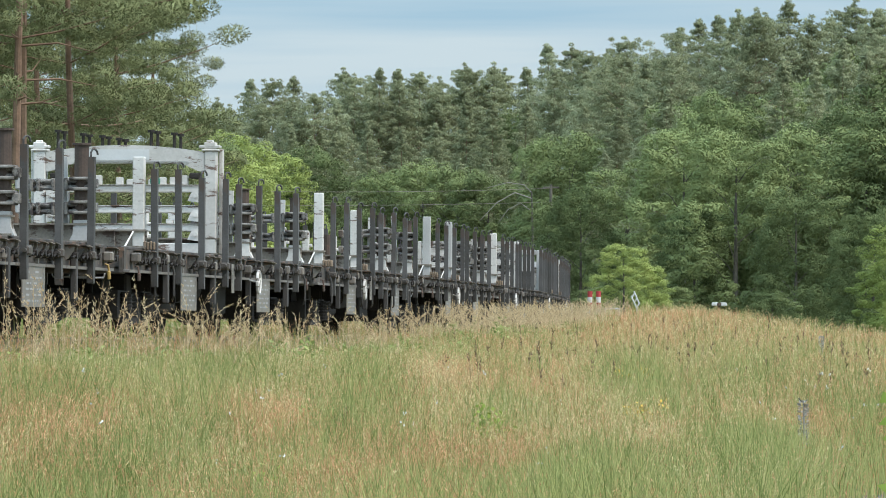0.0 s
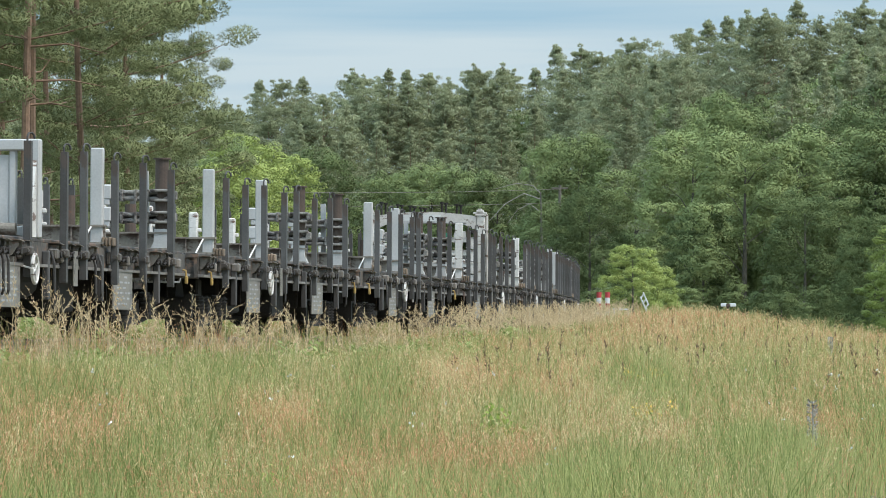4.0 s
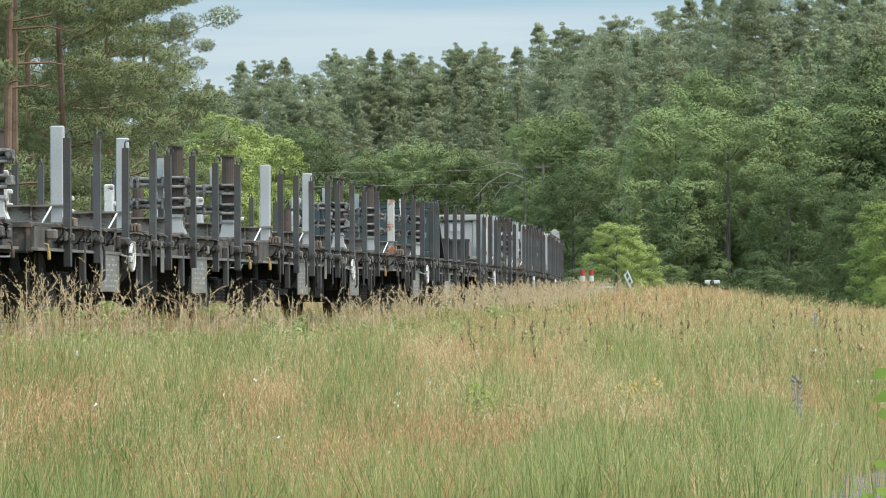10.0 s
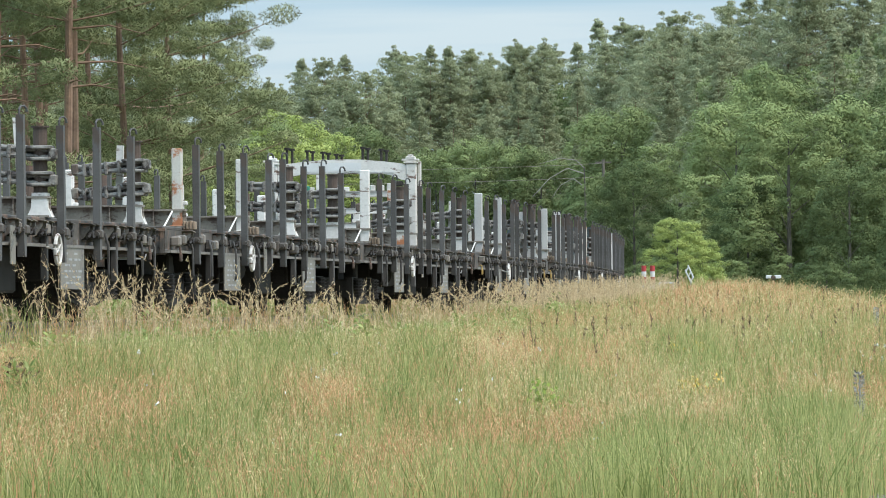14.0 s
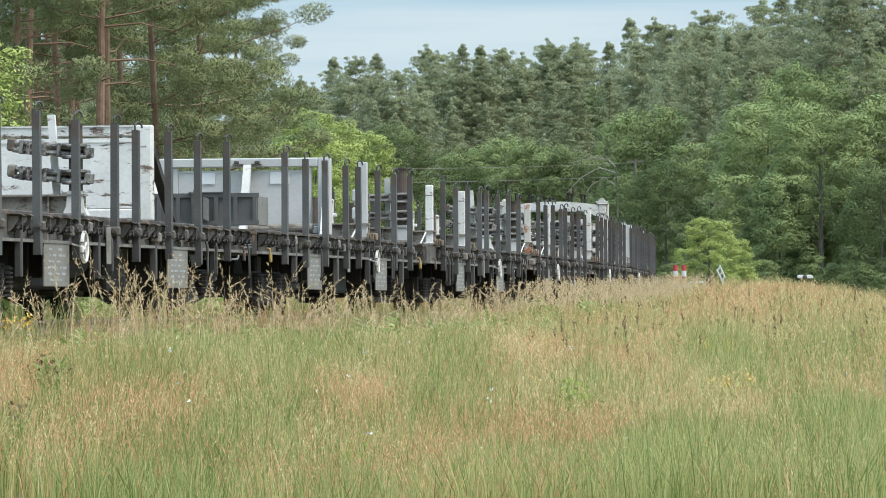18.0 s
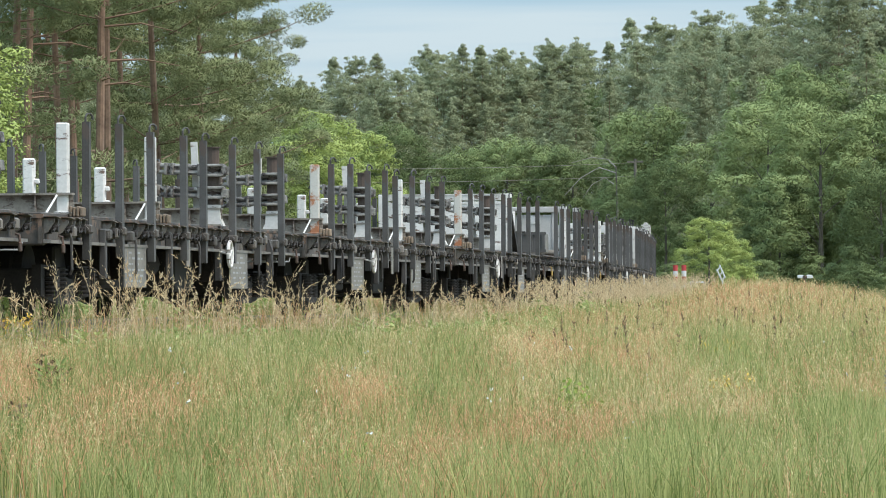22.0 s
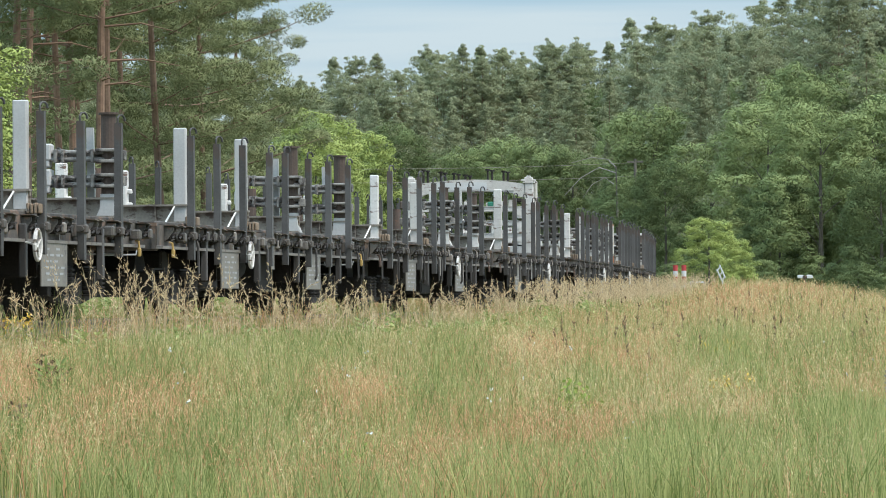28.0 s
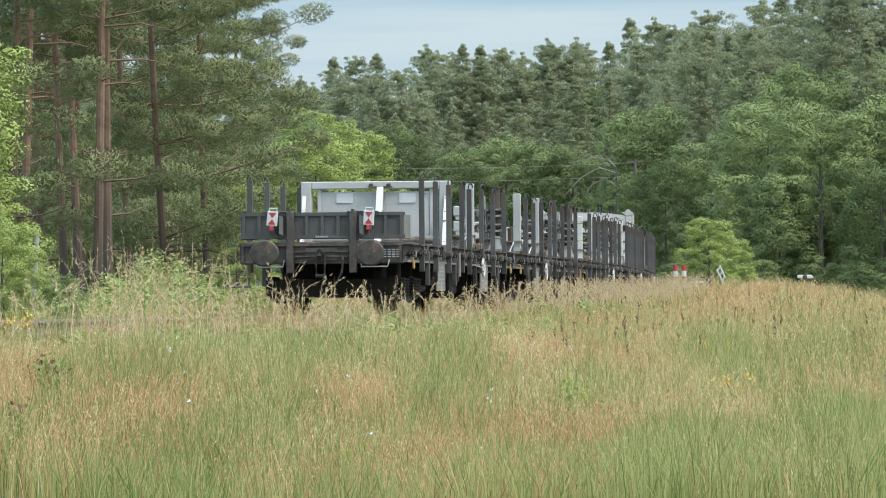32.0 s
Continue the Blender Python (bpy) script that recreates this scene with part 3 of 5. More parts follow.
def wall_notice(bm):
    box(bm, -0.14, 0.14, -0.058, -0.052, 2.06, 2.24)


def end_flap(bm):
    soft_box(bm, -1.3, 1.3, -9.4, -9.36, 1.3, 1.74, 0.01)
    box(bm, -1.32, 1.32, -9.43, -9.4, 1.7, 1.76)
    box(bm, -1.32, 1.32, -9.45, -9.4, 1.31, 1.37)
    for i in range(11):
        x = -1.28 + i * 0.252
        box(bm, x, x + 0.05, -9.44, -9.4, 1.37, 1.7)
    for x in (-0.92, 0.4):
        tube(bm, [(x, -9.44, 1.77), (x + 0.5, -9.44, 1.77)], 0.012, 6)
    for x in (-0.5, 0.5):
        box(bm, x - 0.09, x + 0.09, -9.455, -9.4, 1.28, 1.42)


def end_post(bm):
    soft_box(bm, -0.06, 0.06, -9.52, -9.45, 0.72, 1.77, 0.012)
    tube(bm, [(0, -9.49, 1.74), (0, -9.49, 1.81)], 0.03, 8)


def end_lug(bm):
    slab(bm, [(-0.03, 1.4), (0.03, 1.36), (0.03, 1.68), (-0.03, 1.7)], "y", -9.56, -9.45)


def flap_side(bm):
    soft_box(bm, -0.02, 0.02, -9.35, -8.4, 1.3, 1.72, 0.01)


def step_board(bm):
    soft_box(bm, -1.55, -1.2, -9.0, -8.7, 0.47, 0.51, 0.008)
    tube(bm, [(-1.22, -8.85, 0.5), (-1.22, -8.85, 0.95)], 0.02, 6)


def end_writing(bm):
    for i in range(6):
        box(bm, -0.1 + i * 0.035, -0.075 + i * 0.035, -9.458, -9.452, 1.325, 1.355)


def corner_print(bm):
    for r in range(4):
        for c in range(4):
            box(bm, 0.98 + c * 0.07, 1.03 + c * 0.07, -9.426, -9.422, 0.98 + r * 0.04, 1.0 + r * 0.04)


def signal_board(bm):
    soft_box(bm, -0.085, 0.085, -0.02, 0.02, 0.0, 0.25, 0.008)
    tube(bm, [(-0.06, 0, 0.25), (-0.06, 0, 0.3), (0.06, 0, 0.3), (0.06, 0, 0.25)], 0.012, 6)


def signal_red(bm):
    slab(bm, [(-0.06, 0.225), (0.06, 0.225), (0, 0.13)], "y", -0.026, -0.021)
    slab(bm, [(-0.06, 0.025), (0.06, 0.025), (0, 0.12)], "y", -0.026, -0.021)
    soft_box(bm, -0.035, 0.035, -0.025, 0.02, -0.08, 0.0, 0.008)


def post_set(w, y, paint, tall=False):
    put("bolster", "bolster", bolster, BEAM, w, (0, y, 0), "grey cross beam")
    if tall or paint is GREY_PAINT:
        put("post", "white_post", white_post, GREY_PAINT, w, (0, y, 0), "tall upright rail stop", paint)
    else:
        put("post", "low_post", low_post, WHITE_OLD, w, (0, y, 0), "worn upright rail stop", paint)
    put("post", "far_post", far_post, WHITE_OLD, w, (0, y, 0), "shorter post with bolted lugs")
    put("brace", "brace_rod", brace_rod, WHITE_OLD, w, (0, y, 0), "white slanting rod")
    put("timber", "foot_block", foot_block, TIMBER, w, (0, y, 0), "worn timber blocks")
    put("column", "short_column", short_column, COLUMN, w, (0, y, 0), "short brown tube column")


def rack_set(w, y, paint, tilt=0.0):
    put("bolster", "bolster", bolster, BEAM, w, (0, y, 0), "grey cross beam")
    put("column_base", "column_sleeve", column_sleeve, GREY_PAINT, w, (0, y, 0), "pale flared base", paint)
    if paint is GREY_PAINT:
        col = put("column", "column", column, COLUMN, w, (0, y, 0), "dark brown column with a cap plate")
    else:
        col = put("column", "low_column", low_column, COLUMN, w, (0, y, 0), "rusty brown column")
    for z in (1.635, 1.77, 1.94, 2.075):
        put("clamp", "column_ring", column_ring, TUBE, col, (0, 0, z), "oily clamp plate")
    thin = put("post", "thin_post", thin_post, WHITE_OLD, w, (0, y, 0), "thin pale post", paint)
    if paint is not GREY_PAINT:
        thin.rotation_euler, thin.location = (0, -tilt * 0.5, 0), (0.625 * tilt, y, 0.47 * tilt)
    put("post", "far_post", far_post, WHITE_OLD, w, (0, y, 0), "shorter post with bolted lugs")
    for z in (1.70, 2.01):
        r = put("roller_arm", "rollers%d" % (z * 100), lambda bm: rollers(bm, z), TUBE, w, (0, y, 0), "swung rail rest of twin tubes")
        r.rotation_euler = (0, tilt, 0)
        r.location = (1.19 - 1.19 * math.cos(tilt) - z * math.sin(tilt), y, z - z * math.cos(tilt) + 1.19 * math.sin(tilt))
        if paint is GREY_PAINT:
            put("end_block", "end_block%d" % (z * 100), lambda bm: end_block(bm, z), GREY_PAINT, r, (0, 0, 0), "pale block")
        else:
            put("end_block", "worn_block%d" % (z * 100), lambda bm: worn_block(bm, z), BEAM, r, (0, 0, 0), "grimy grey block")


def portal_set(w, y, paint):
    for s in (-1, 1):
        put("leg", "portal_leg%d" % s, lambda bm: portal_legs(bm, s), WHITE_OLD, w, (0, y, 0), "white portal leg", paint)
    arch = put("arch", "portal_arch", portal_arch, WHITE_OLD, w, (0, y, 0), "arched white top beam", paint)
    put("band", "portal_band", portal_band, WHITE, arch, (0, 0, 0), "blank white board")
    for x, low in ((-0.9, 0), (-0.55, 0.05), (-0.28, 0.08), (-0.05, 0.12), (0.4, 0), (0.72, 0.04)):
        for d in (-0.045, 0.045):
            put("pin", "portal_pin", portal_pin, FRAME_DARK, arch, (x + d, 0, -low - 0.02 * (d > 0)), "dark locking pin")
    put("base_beam", "portal_base", portal_base, WHITE_OLD, w, (0, y, 0), "white base beam", paint)
    for s in (-1, 1):
        for z in (1.47, 1.76, 2.05):
            put("end_bracket", "portal_bracket%d" % s, lambda bm: portal_bracket(bm, s), WHITE_OLD, w, (0, y, z), "white end bracket", paint)
        for z in (1.40, 1.80, 2.10, 2.43):
            put("roller", "portal_roller%d" % s, lambda bm: portal_roller(bm, s), FRAME_DARK, w, (0, y, z), "dark roller end")
    for z in (1.655, 1.93, 2.24):
        sh = put("shelf", "portal_shelf%d" % (z * 100), lambda bm: portal_shelf(bm, z), WHITE_OLD, w, (0, y, 0), "white roller shelf", paint)
        rng = random.Random(int(z * 100))
        for i in range(13 if z > 2.1 else 5):
            h = rng.choice((0.08, 0.11, 0.14)) if z > 2.1 else 0.07
            if rng.random() < (0.85 if z > 2.1 else 0.3):
                put("guide_block", "guide_block%d" % (h * 100), lambda bm: guide_block(bm, h), WHITE_OLD, sh, (-0.98 + i * (0.15 if z > 2.1 else 0.4), 0, z), "", paint)
    for x in (-0.62, 0.42):
        put("small_box", "portal_green", portal_green, GREEN_PAINT, w, (x, y, 0), "small green box")
    put("bolster", "bolster", bolster, BEAM, w, (0, y, 0), "grey cross beam")


def wall_set(w, y, paint, turn=False):
    objs = [put("bulkhead_frame", "wall_frame", wall_frame, GREY_PAINT, w, (0, y, 0), "steel bulkhead frame", paint),
            put("panel", "wall_panel", wall_panel, GREY_PAINT, w, (0, y, 0), "flat bulkhead panel", paint),
            put("strut", "wall_strut", wall_strut, WHITE_OLD, w, (0, y, 0), "white middle strut"),
            put("clamp", "wall_clamp", wall_clamp, FRAME, w, (0, y, 0), "dark clamp on the top beam"),
            put("roller", "wall_roller", wall_roller, BEAM, w, (0, y, 0), "long steel roller"),
            put("notice", "wall_notice", wall_notice, WHITE, w, (-0.53, y, 0), "blank white notice"),
            put("notice", "wall_notice", wall_notice, WHITE, w, (0.55, y, 0), "blank white notice")]
    for s in (-1, 1):
        if turn:
            objs.append(put("brace", "wall_brace%d" % s, lambda bm: wall_brace(bm, s), FRAME_DARK, w, (0, y, 0), "dark slanting brace"))
        else:
            objs.append(put("buttress", "wall_buttress%d" % s, lambda bm: wall_buttress(bm, s), WHITE_OLD, w, (0, y, 0), "triangular side plate"))
    if turn:
        objs.append(put("back_panel", "wall_back", wall_back, GREY_PAINT, w, (0, y, 0), "smooth back of the bulkhead", paint))
        for o in objs:
            o.rotation_euler = (0, 0, math.pi)


def flat_wagon(k):
    w = new("flat_wagon")
    w.scale = (1.09, 1, 1)
    kind = k % 7
    what = {0: "dark flat wagon with a steel bulkhead and an end flap", 3: "dark flat wagon carrying a white rail portal",
            6: "dark flat wagon with a rusty post and a bulkhead"}.get(kind, "dark flat wagon with stakes, posts and empty rail racks")
    tagged(w, what, "railway wagon", "wagons of the rail train")
    for s in (1, -1):
        put("side_sill", "sill%d" % s, lambda bm: sill(bm, s), FRAME, w, label="long channel side sill")
    put("edge_rail", "edge_rail", edge_rail, LIP, w, label="lower flange with a painted lit edge")
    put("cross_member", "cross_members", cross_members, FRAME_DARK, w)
    rng = random.Random(k * 17 + 3)
    clean = k in (0, 1, 7, 11, 12, 14, 15, 16)
    for i in range(34):
        y = -9.1 + i * 0.55 + rng.uniform(-0.2, 0.2)
        if rng.random() < 0.65:
            put("drum", "lashing_drum", lashing_drum, FRAME_DARK, put("bracket", "gusset", gusset, GUSSET if rng.random() < 0.4 else FRAME, w, (0, y, 0)), label="dark lashing drum and bar")
        if rng.random() < 0.3:
            put("lashing_ring", "ring_bracket", ring_bracket, GUSSET, w, (0, y + 0.25, rng.uniform(-0.05, 0.05)))
        if rng.random() < 0.12:
            put("hanger", "hanger", hanger, STAKE, w, (0, y + 0.1, 0))
    put("deck", "deck", deck, FRAME, w, label="dirty dark deck")
    # boxes and bearers fill the space below; the shade there is their colour
    put("air_tank", "air_tank", air_tank, FRAME_DARK, w, label="brake air tank darkened like underfloor shade")
    put("brake_valve", "brake_valve", brake_valve, FRAME_DARK, w, label="shade-dark brake valve box")
    put("brake_cylinder", "brake_cylinder", brake_cylinder, FRAME_DARK, w, label="shade-dark brake cylinder box")
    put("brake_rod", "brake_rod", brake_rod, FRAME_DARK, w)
    put("floor_box", "under_box", under_box, FRAME_DARK, w, label="long dark box added to fill the underfloor shade")
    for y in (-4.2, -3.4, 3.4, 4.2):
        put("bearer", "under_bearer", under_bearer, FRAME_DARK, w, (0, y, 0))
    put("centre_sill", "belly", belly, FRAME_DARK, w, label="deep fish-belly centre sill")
    for turn in (0, math.pi):
        h = put("headstock", "headstock", headstock, FRAME, w, label="dark end beam")
        h.rotation_euler = (0, 0, turn)
        h.location = (0, 0.12 if turn == 0 else -0.12, 0)
        for x in (-0.835, 0.835):
            b = put("buffer", "buffer_body", buffer_body, FRAME, h, (x, -9.42, 1.055))
            put("buffer_head", "buffer_head", buffer_head, FRAME, b, label="round buffer plate")
            put("step_bar", "stirrup", stirrup, PRINT, h, (x - 0.2, -9.45, 0.96), "white shunting grip")
        put("coupling", "hook", hook, FRAME_DARK, h, label="hook and chain links")
        put("brake_hose", "hose", hose, FRAME_DARK, h)
    # bogies, springs and wheels carry the underfloor shade in their colour
    for y in (-6.6, 6.6):
        b = put("bogie", "bogie_frame", bogie_frame, FRAME_DARK, w, (0, y, 0), "shade-dark two-axle bogie")
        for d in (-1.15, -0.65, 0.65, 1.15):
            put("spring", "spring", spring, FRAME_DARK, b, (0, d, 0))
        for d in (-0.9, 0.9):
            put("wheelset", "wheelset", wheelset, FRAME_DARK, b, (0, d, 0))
    for i, y in enumerate(STAKES):
        for s in (1, -1):
            o = put("stake", "stake%d" % s, lambda bm: stake(bm, s), STAKE, w, (0, y, 0), "dark hooked stake")
            lean = 0.025 * math.sin(i * 5.1 + k * 2.3 + s)
            o.rotation_euler = (lean, 0, 0)
            o.location.z, o.location.y = 0.03 * math.sin(i * 3 + k), y - lean * 1.1
            put("stake_pocket", "pocket%d" % s, lambda bm: pocket(bm, s), FRAME, w, (0, y, 0))
            if i % 2:
                put("short_stake", "short_stake%d" % s, lambda bm: short_stake(bm, s), STAKE, w, (0, y - 0.78, 0))
    for y in (-3.95, 3.85):
        p = put("data_plate", "data_plate", data_plate, PLATE, w, (0, y, 0), "grey lettered plate under the sill")
        put("print", "plate_print", plate_print, PRINT, p)
    put("small_plate", "small_plate", small_plate, PLATE, w, (0, -1.0 + (k % 3) * 0.6, 0), "small hanging plate")
    put("hand_wheel", "hand_wheel", hand_wheel, WHITE_OLD, w, (0, 2.2 if k in (0, 2, 3, 4, 7, 8, 12, 17) else -3.1, 0), "white brake hand wheel")
    for y in (-8.8, 8.7):
        put("release_handle", "release_handle", release_handle, YELLOW, w, (0, y, 0), "yellow brake release handle" if clean else "rusty brake release handle", None if clean else COLUMN)
    paint = GREY_PAINT if clean else WHITE_OLD
    a, b, c, d = -6.9 if k in (1, 11, 16) else -7.58, -1.9, 2.87, 8.95 if k in (5, 8, 10, 17) else 8.0
    tilt = (0.03 if clean else 0.1) * math.sin(k * 1.7)
    if kind == 0:
        put("end_flap", "end_flap", end_flap, BOX_GREY if k else STAKE, w, (0, 0.2, 0), "ribbed folding end board")
        for x in (-0.5, 0.5):
            put("end_post", "end_post", end_post, FRAME, w, (x, 0.2, 0), "end board support")
        for x in (-0.64, 0.64):
            put("end_lug", "end_lug", end_lug, BOX_GREY, w, (x, 0.2, 0))
        for x in (-1.28, 1.28):
            put("flap_side", "flap_side", flap_side, BOX_GREY, w, (x, 0.2, 0))
        put("step_board", "step_board", step_board, BEAM, w, label="pale side step")
        put("writing", "end_writing", end_writing, PRINT, w, (0, 0.2, 0))
        put("print", "corner_print", corner_print, PRINT, w, (0, 0.12, 0))
        wall_set(w, -1.5, GREY_PAINT)
        post_set(w, c, paint)
        rack_set(w, d, paint)
    elif kind == 3:
        post_set(w, {3: -6.75, 10: -7.6, 17: -7.4}.get(k, a), WHITE_OLD, True)
        portal_set(w, {3: 1.15, 10: -0.1, 17: -0.6}.get(k, 1.0), WHITE_OLD)
        rack_set(w, d, paint, tilt)
        if k == 17:
            rack_set(w, c, paint, tilt)
        elif k == 10:
            rack_set(w, -2.0, WHITE_RUST, tilt)
    elif k in (18, 19):
        post_set(w, a, GREY_PAINT if k == 19 else WHITE_OLD, True)
        post_set(w, b, GREY_PAINT if k == 19 else WHITE_OLD)
        rack_set(w, c, paint, tilt)
        rack_set(w, d, paint, -tilt)
    elif k == 20:
        post_set(w, a, WHITE_OLD, True)
        rack_set(w, b, paint, 0.05)
        wall_set(w, 2.6, WHITE_OLD, True)
    elif kind == 5 and k != 12:
        post_set(w, a, WHITE_RUST)
        rack_set(w, b, paint, 0.09)
        post_set(w, c, paint)
        rack_set(w, d, paint, 0.1)
    elif kind == 6:
        post_set(w, a, WHITE_RUST)
        rack_set(w, b, paint, 0.1)
        wall_set(w, 2.6, TEAL if k == 13 else WHITE_OLD, True)
    else:
        post_set(w, a, WHITE_RUST if k == 9 else paint)
        post_set(w, b, paint)
        rack_set(w, c, paint, tilt)
        rack_set(w, d, paint, -tilt)
    if k == 0:
        for x in (-0.78, 0.76):
            t = put("tail_signal", "signal_board", signal_board, WHITE, w, (x, -9.4, 1.53), "white tail board with two red triangles")
            t.rotation_euler = (0, 0.09 if x < 0 else 0.05, 0)
            put("triangles", "signal_red", signal_red, RED, t)
    return w


WAGONS = [flat_wagon(k) for k in range(27)]


# ---- growing things ----
def rhombs(c, d, length, width, rng, face=None):
    """One pointed leaf for each centre c along the way d; face is the way that it turns its blade to."""
    d = d / (np.linalg.norm(d, axis=1, keepdims=True) + 1e-9)
    w = np.cross(d, rng.normal(size=d.shape) if face is None else face + rng.normal(0, 0.22, d.shape))
    w /= np.linalg.norm(w, axis=1, keepdims=True) + 1e-9
    L, W = np.reshape(length, (-1, 1)), np.reshape(width, (-1, 1))
    n = len(c)
    v = np.stack([c, c + d * L * 0.5 + w * W * 0.5, c + d * L, c + d * L * 0.5 - w * W * 0.5], 1).reshape(-1, 3)
    return v, np.arange(4 * n).reshape(n, 4)


def pads(o, r, flat, k, length, width, rng, needles, out):
    """Clumps of foliage round the points o with the radii r: k leaves or needle sprays on each, thicker on top.
    The leaves catch the light as the clump and the limb do (out)."""
    m = len(o)
    q = rng.normal(0, 1, (m, k, 3)) + np.array([0, 0, 0.2])
    q /= np.linalg.norm(q, axis=2, keepdims=True)
    c = o[:, None, :] + q * np.array([1, 1, flat]) * np.reshape(r, (m, 1, 1)) * (rng.uniform(0.3, 1, (m, k, 1)) ** 0.2)
    q, c = q.reshape(-1, 3), c.reshape(-1, 3)
    face = q + np.array([0, 0, 0.4])
    side = np.cross(face, rng.normal(0, 1, q.shape))
    if needles:
        d = side * 0.8 + q * 0.3 + np.array([0, 0, 0.25])
    else:
        d = side + np.array([0, 0, -0.25])
    v, f = rhombs(c, d, length * rng.uniform(0.6, 1.25, len(c)), width * rng.uniform(0.7, 1.25, len(c)), rng, face)
    nrm = q * np.array([1, 1, 0.5 / flat]) + np.repeat(out, k, 0) * (0.3 if needles else 0.6) + np.array([0, 0, 0.3]) + rng.normal(0, 0.12, q.shape)
    nrm /= np.linalg.norm(nrm, axis=1, keepdims=True)
    return v, f, np.repeat(nrm, 4, 0)


def pine_meshes(name, seed, H, base, reach, bark, step_z, pad, k, length, width, side=0.0, many=(3, 6), bare=0, thin=0.0, cone=False, flat=0.5, stout=1.0, shade_above=0.0):
    """A pine: a bent trunk, limbs in whorls, and flat pads of needles along their outer halves."""
    rng = np.random.default_rng(seed)
    bm = bmesh.new()
    bend = rng.normal(0, 0.15 + 0.2 * (shade_above > 0), 2)
    spine = lambda z: Vector((bend[0] * math.sin(z / H * 3), bend[1] * math.sin(z / H * 2.4), z))
    r0 = (0.0045 * H + 0.02) * stout
    u = np.linspace(0, 0.97, 9)
    tube(bm, [spine(H * f) - Vector((0, 0, 0.4 if f == 0 else 0)) for f in u], [r0 * (1.25 if f == 0 else 1) * (1 - 0.85 * f) for f in u], 9)
    for i in range(bare):
        zb, a, L = rng.uniform(1.2, base), rng.uniform(0, 6.28), rng.uniform(0.5, 2.2)
        o = spine(zb)
        tube(bm, [o, o + Vector((math.cos(a) * L * 0.5, math.sin(a) * L * 0.5, 0.05)), o + Vector((math.cos(a) * L, math.sin(a) * L, rng.uniform(-0.3, 0.35)))], [0.03, 0.018, 0.006], 4)
    cs, rs, outs = [], [], []
    z = base
    while z < H * 0.99:
        f = (z - base) / (H - base)
        a0, m = rng.uniform(0, 6.28), int(rng.integers(*many))
        sparse = thin and z > thin
        for i in range(m):
            a = a0 + 6.283 * i / m + rng.normal(0, 0.3)
            if cone:
                L = reach * max(0.02, 1.0 - f ** (1.3 + 0.28 * (seed % 4))) ** 0.85 * (0.7 + 0.3 * min(1, f * 4))
            else:
                L = reach * (0.35 + 0.65 * math.sin(math.pi * min(1, 0.25 + 0.8 * f)) ** 0.8) * (1 - 0.75 * f ** 1.6)
            L *= rng.uniform(0.5 if cone else 0.6, 1.2 if cone else 1.12) * (1 + side * math.cos(a))
            o = np.array(spine(z))
            d = np.array([math.cos(a), math.sin(a), rng.uniform(-0.08, 0.3) + (0.3 * f + 0.25 * f ** 3 if cone else 0)])
            on = lambda q: o + d * L * q + np.array([0, 0, 0.13 * L * q * q])
            if L > (0.7 if not cone else 2.0):
                tube(bm, [Vector(on(q)) for q in (0, 0.35, 0.7, 0.95)], [0.007 * L + 0.006, 0.005 * L + 0.005, 0.003 * L + 0.003, 0.003], 4)
            for q in ((0.7,) if L <= 1.0 else (0.35, 0.65, 0.95) if cone else (0.55, 0.95) if base > 3 else (0.3, 0.6, 0.95)):
                if sparse and rng.random() < 0.5:
                    continue
                for e in range(2 if L > 2.2 and q > 0.5 and not sparse else 1):
                    s = rng.normal(0, 0.16 * L * q + 0.1)
                    p = on(q * rng.uniform(0.9, 1.05)) + np.array([-math.sin(a) * s, math.cos(a) * s, rng.normal(0, 0.08)])
                    cs.append(p)
                    outs.append((math.cos(a), math.sin(a), 0.3))
                    rs.append(pad * rng.uniform(0.6, 1.15) * ((0.75 + 0.25 * min(1, L / 2)) if not cone else (0.35 + 0.65 * min(1, L / 2.2))) * (1.3 if sparse else 1))
        z += step_z * rng.uniform(0.6, 1.4) * (1.5 if sparse else 1) * ((1 - 0.55 * f) if cone else 1)
    for u in ((0.955, 0.975, 0.99, 1.005) if cone else (0.985,)):
        cs.append(np.array([*spine(H * 0.985)[:2], H * u]) + np.append(rng.normal(0, 0.07, 2), 0))
        rs.append(pad * (0.33 if cone else 0.6) * rng.uniform(0.8, 1.3))
        outs.append((0, 0, 1))
    cs, rs, outs = np.array(cs), np.array(rs), np.array(outs)
    if not shade_above:
        return mesh_of(name + "_trunk", bm, bark), pads(cs, rs, flat, k, length, width, rng, True, outs)
    low = cs[:, 2] < shade_above
    a = pads(cs[low], rs[low], flat, k, length, width, rng, True, outs[low])
    # upper crown, mostly out of view: coarse, swollen clumps added to shade what is below
    b = pads(cs[~low], rs[~low] * 1.5, flat, k // 5, length * 3, width * 6, rng, True, outs[~low])
    return mesh_of(name + "_trunk", bm, bark), (np.concatenate([a[0], b[0]]), np.concatenate([a[1], b[1] + len(a[0])]), np.concatenate([a[2], b[2]]))


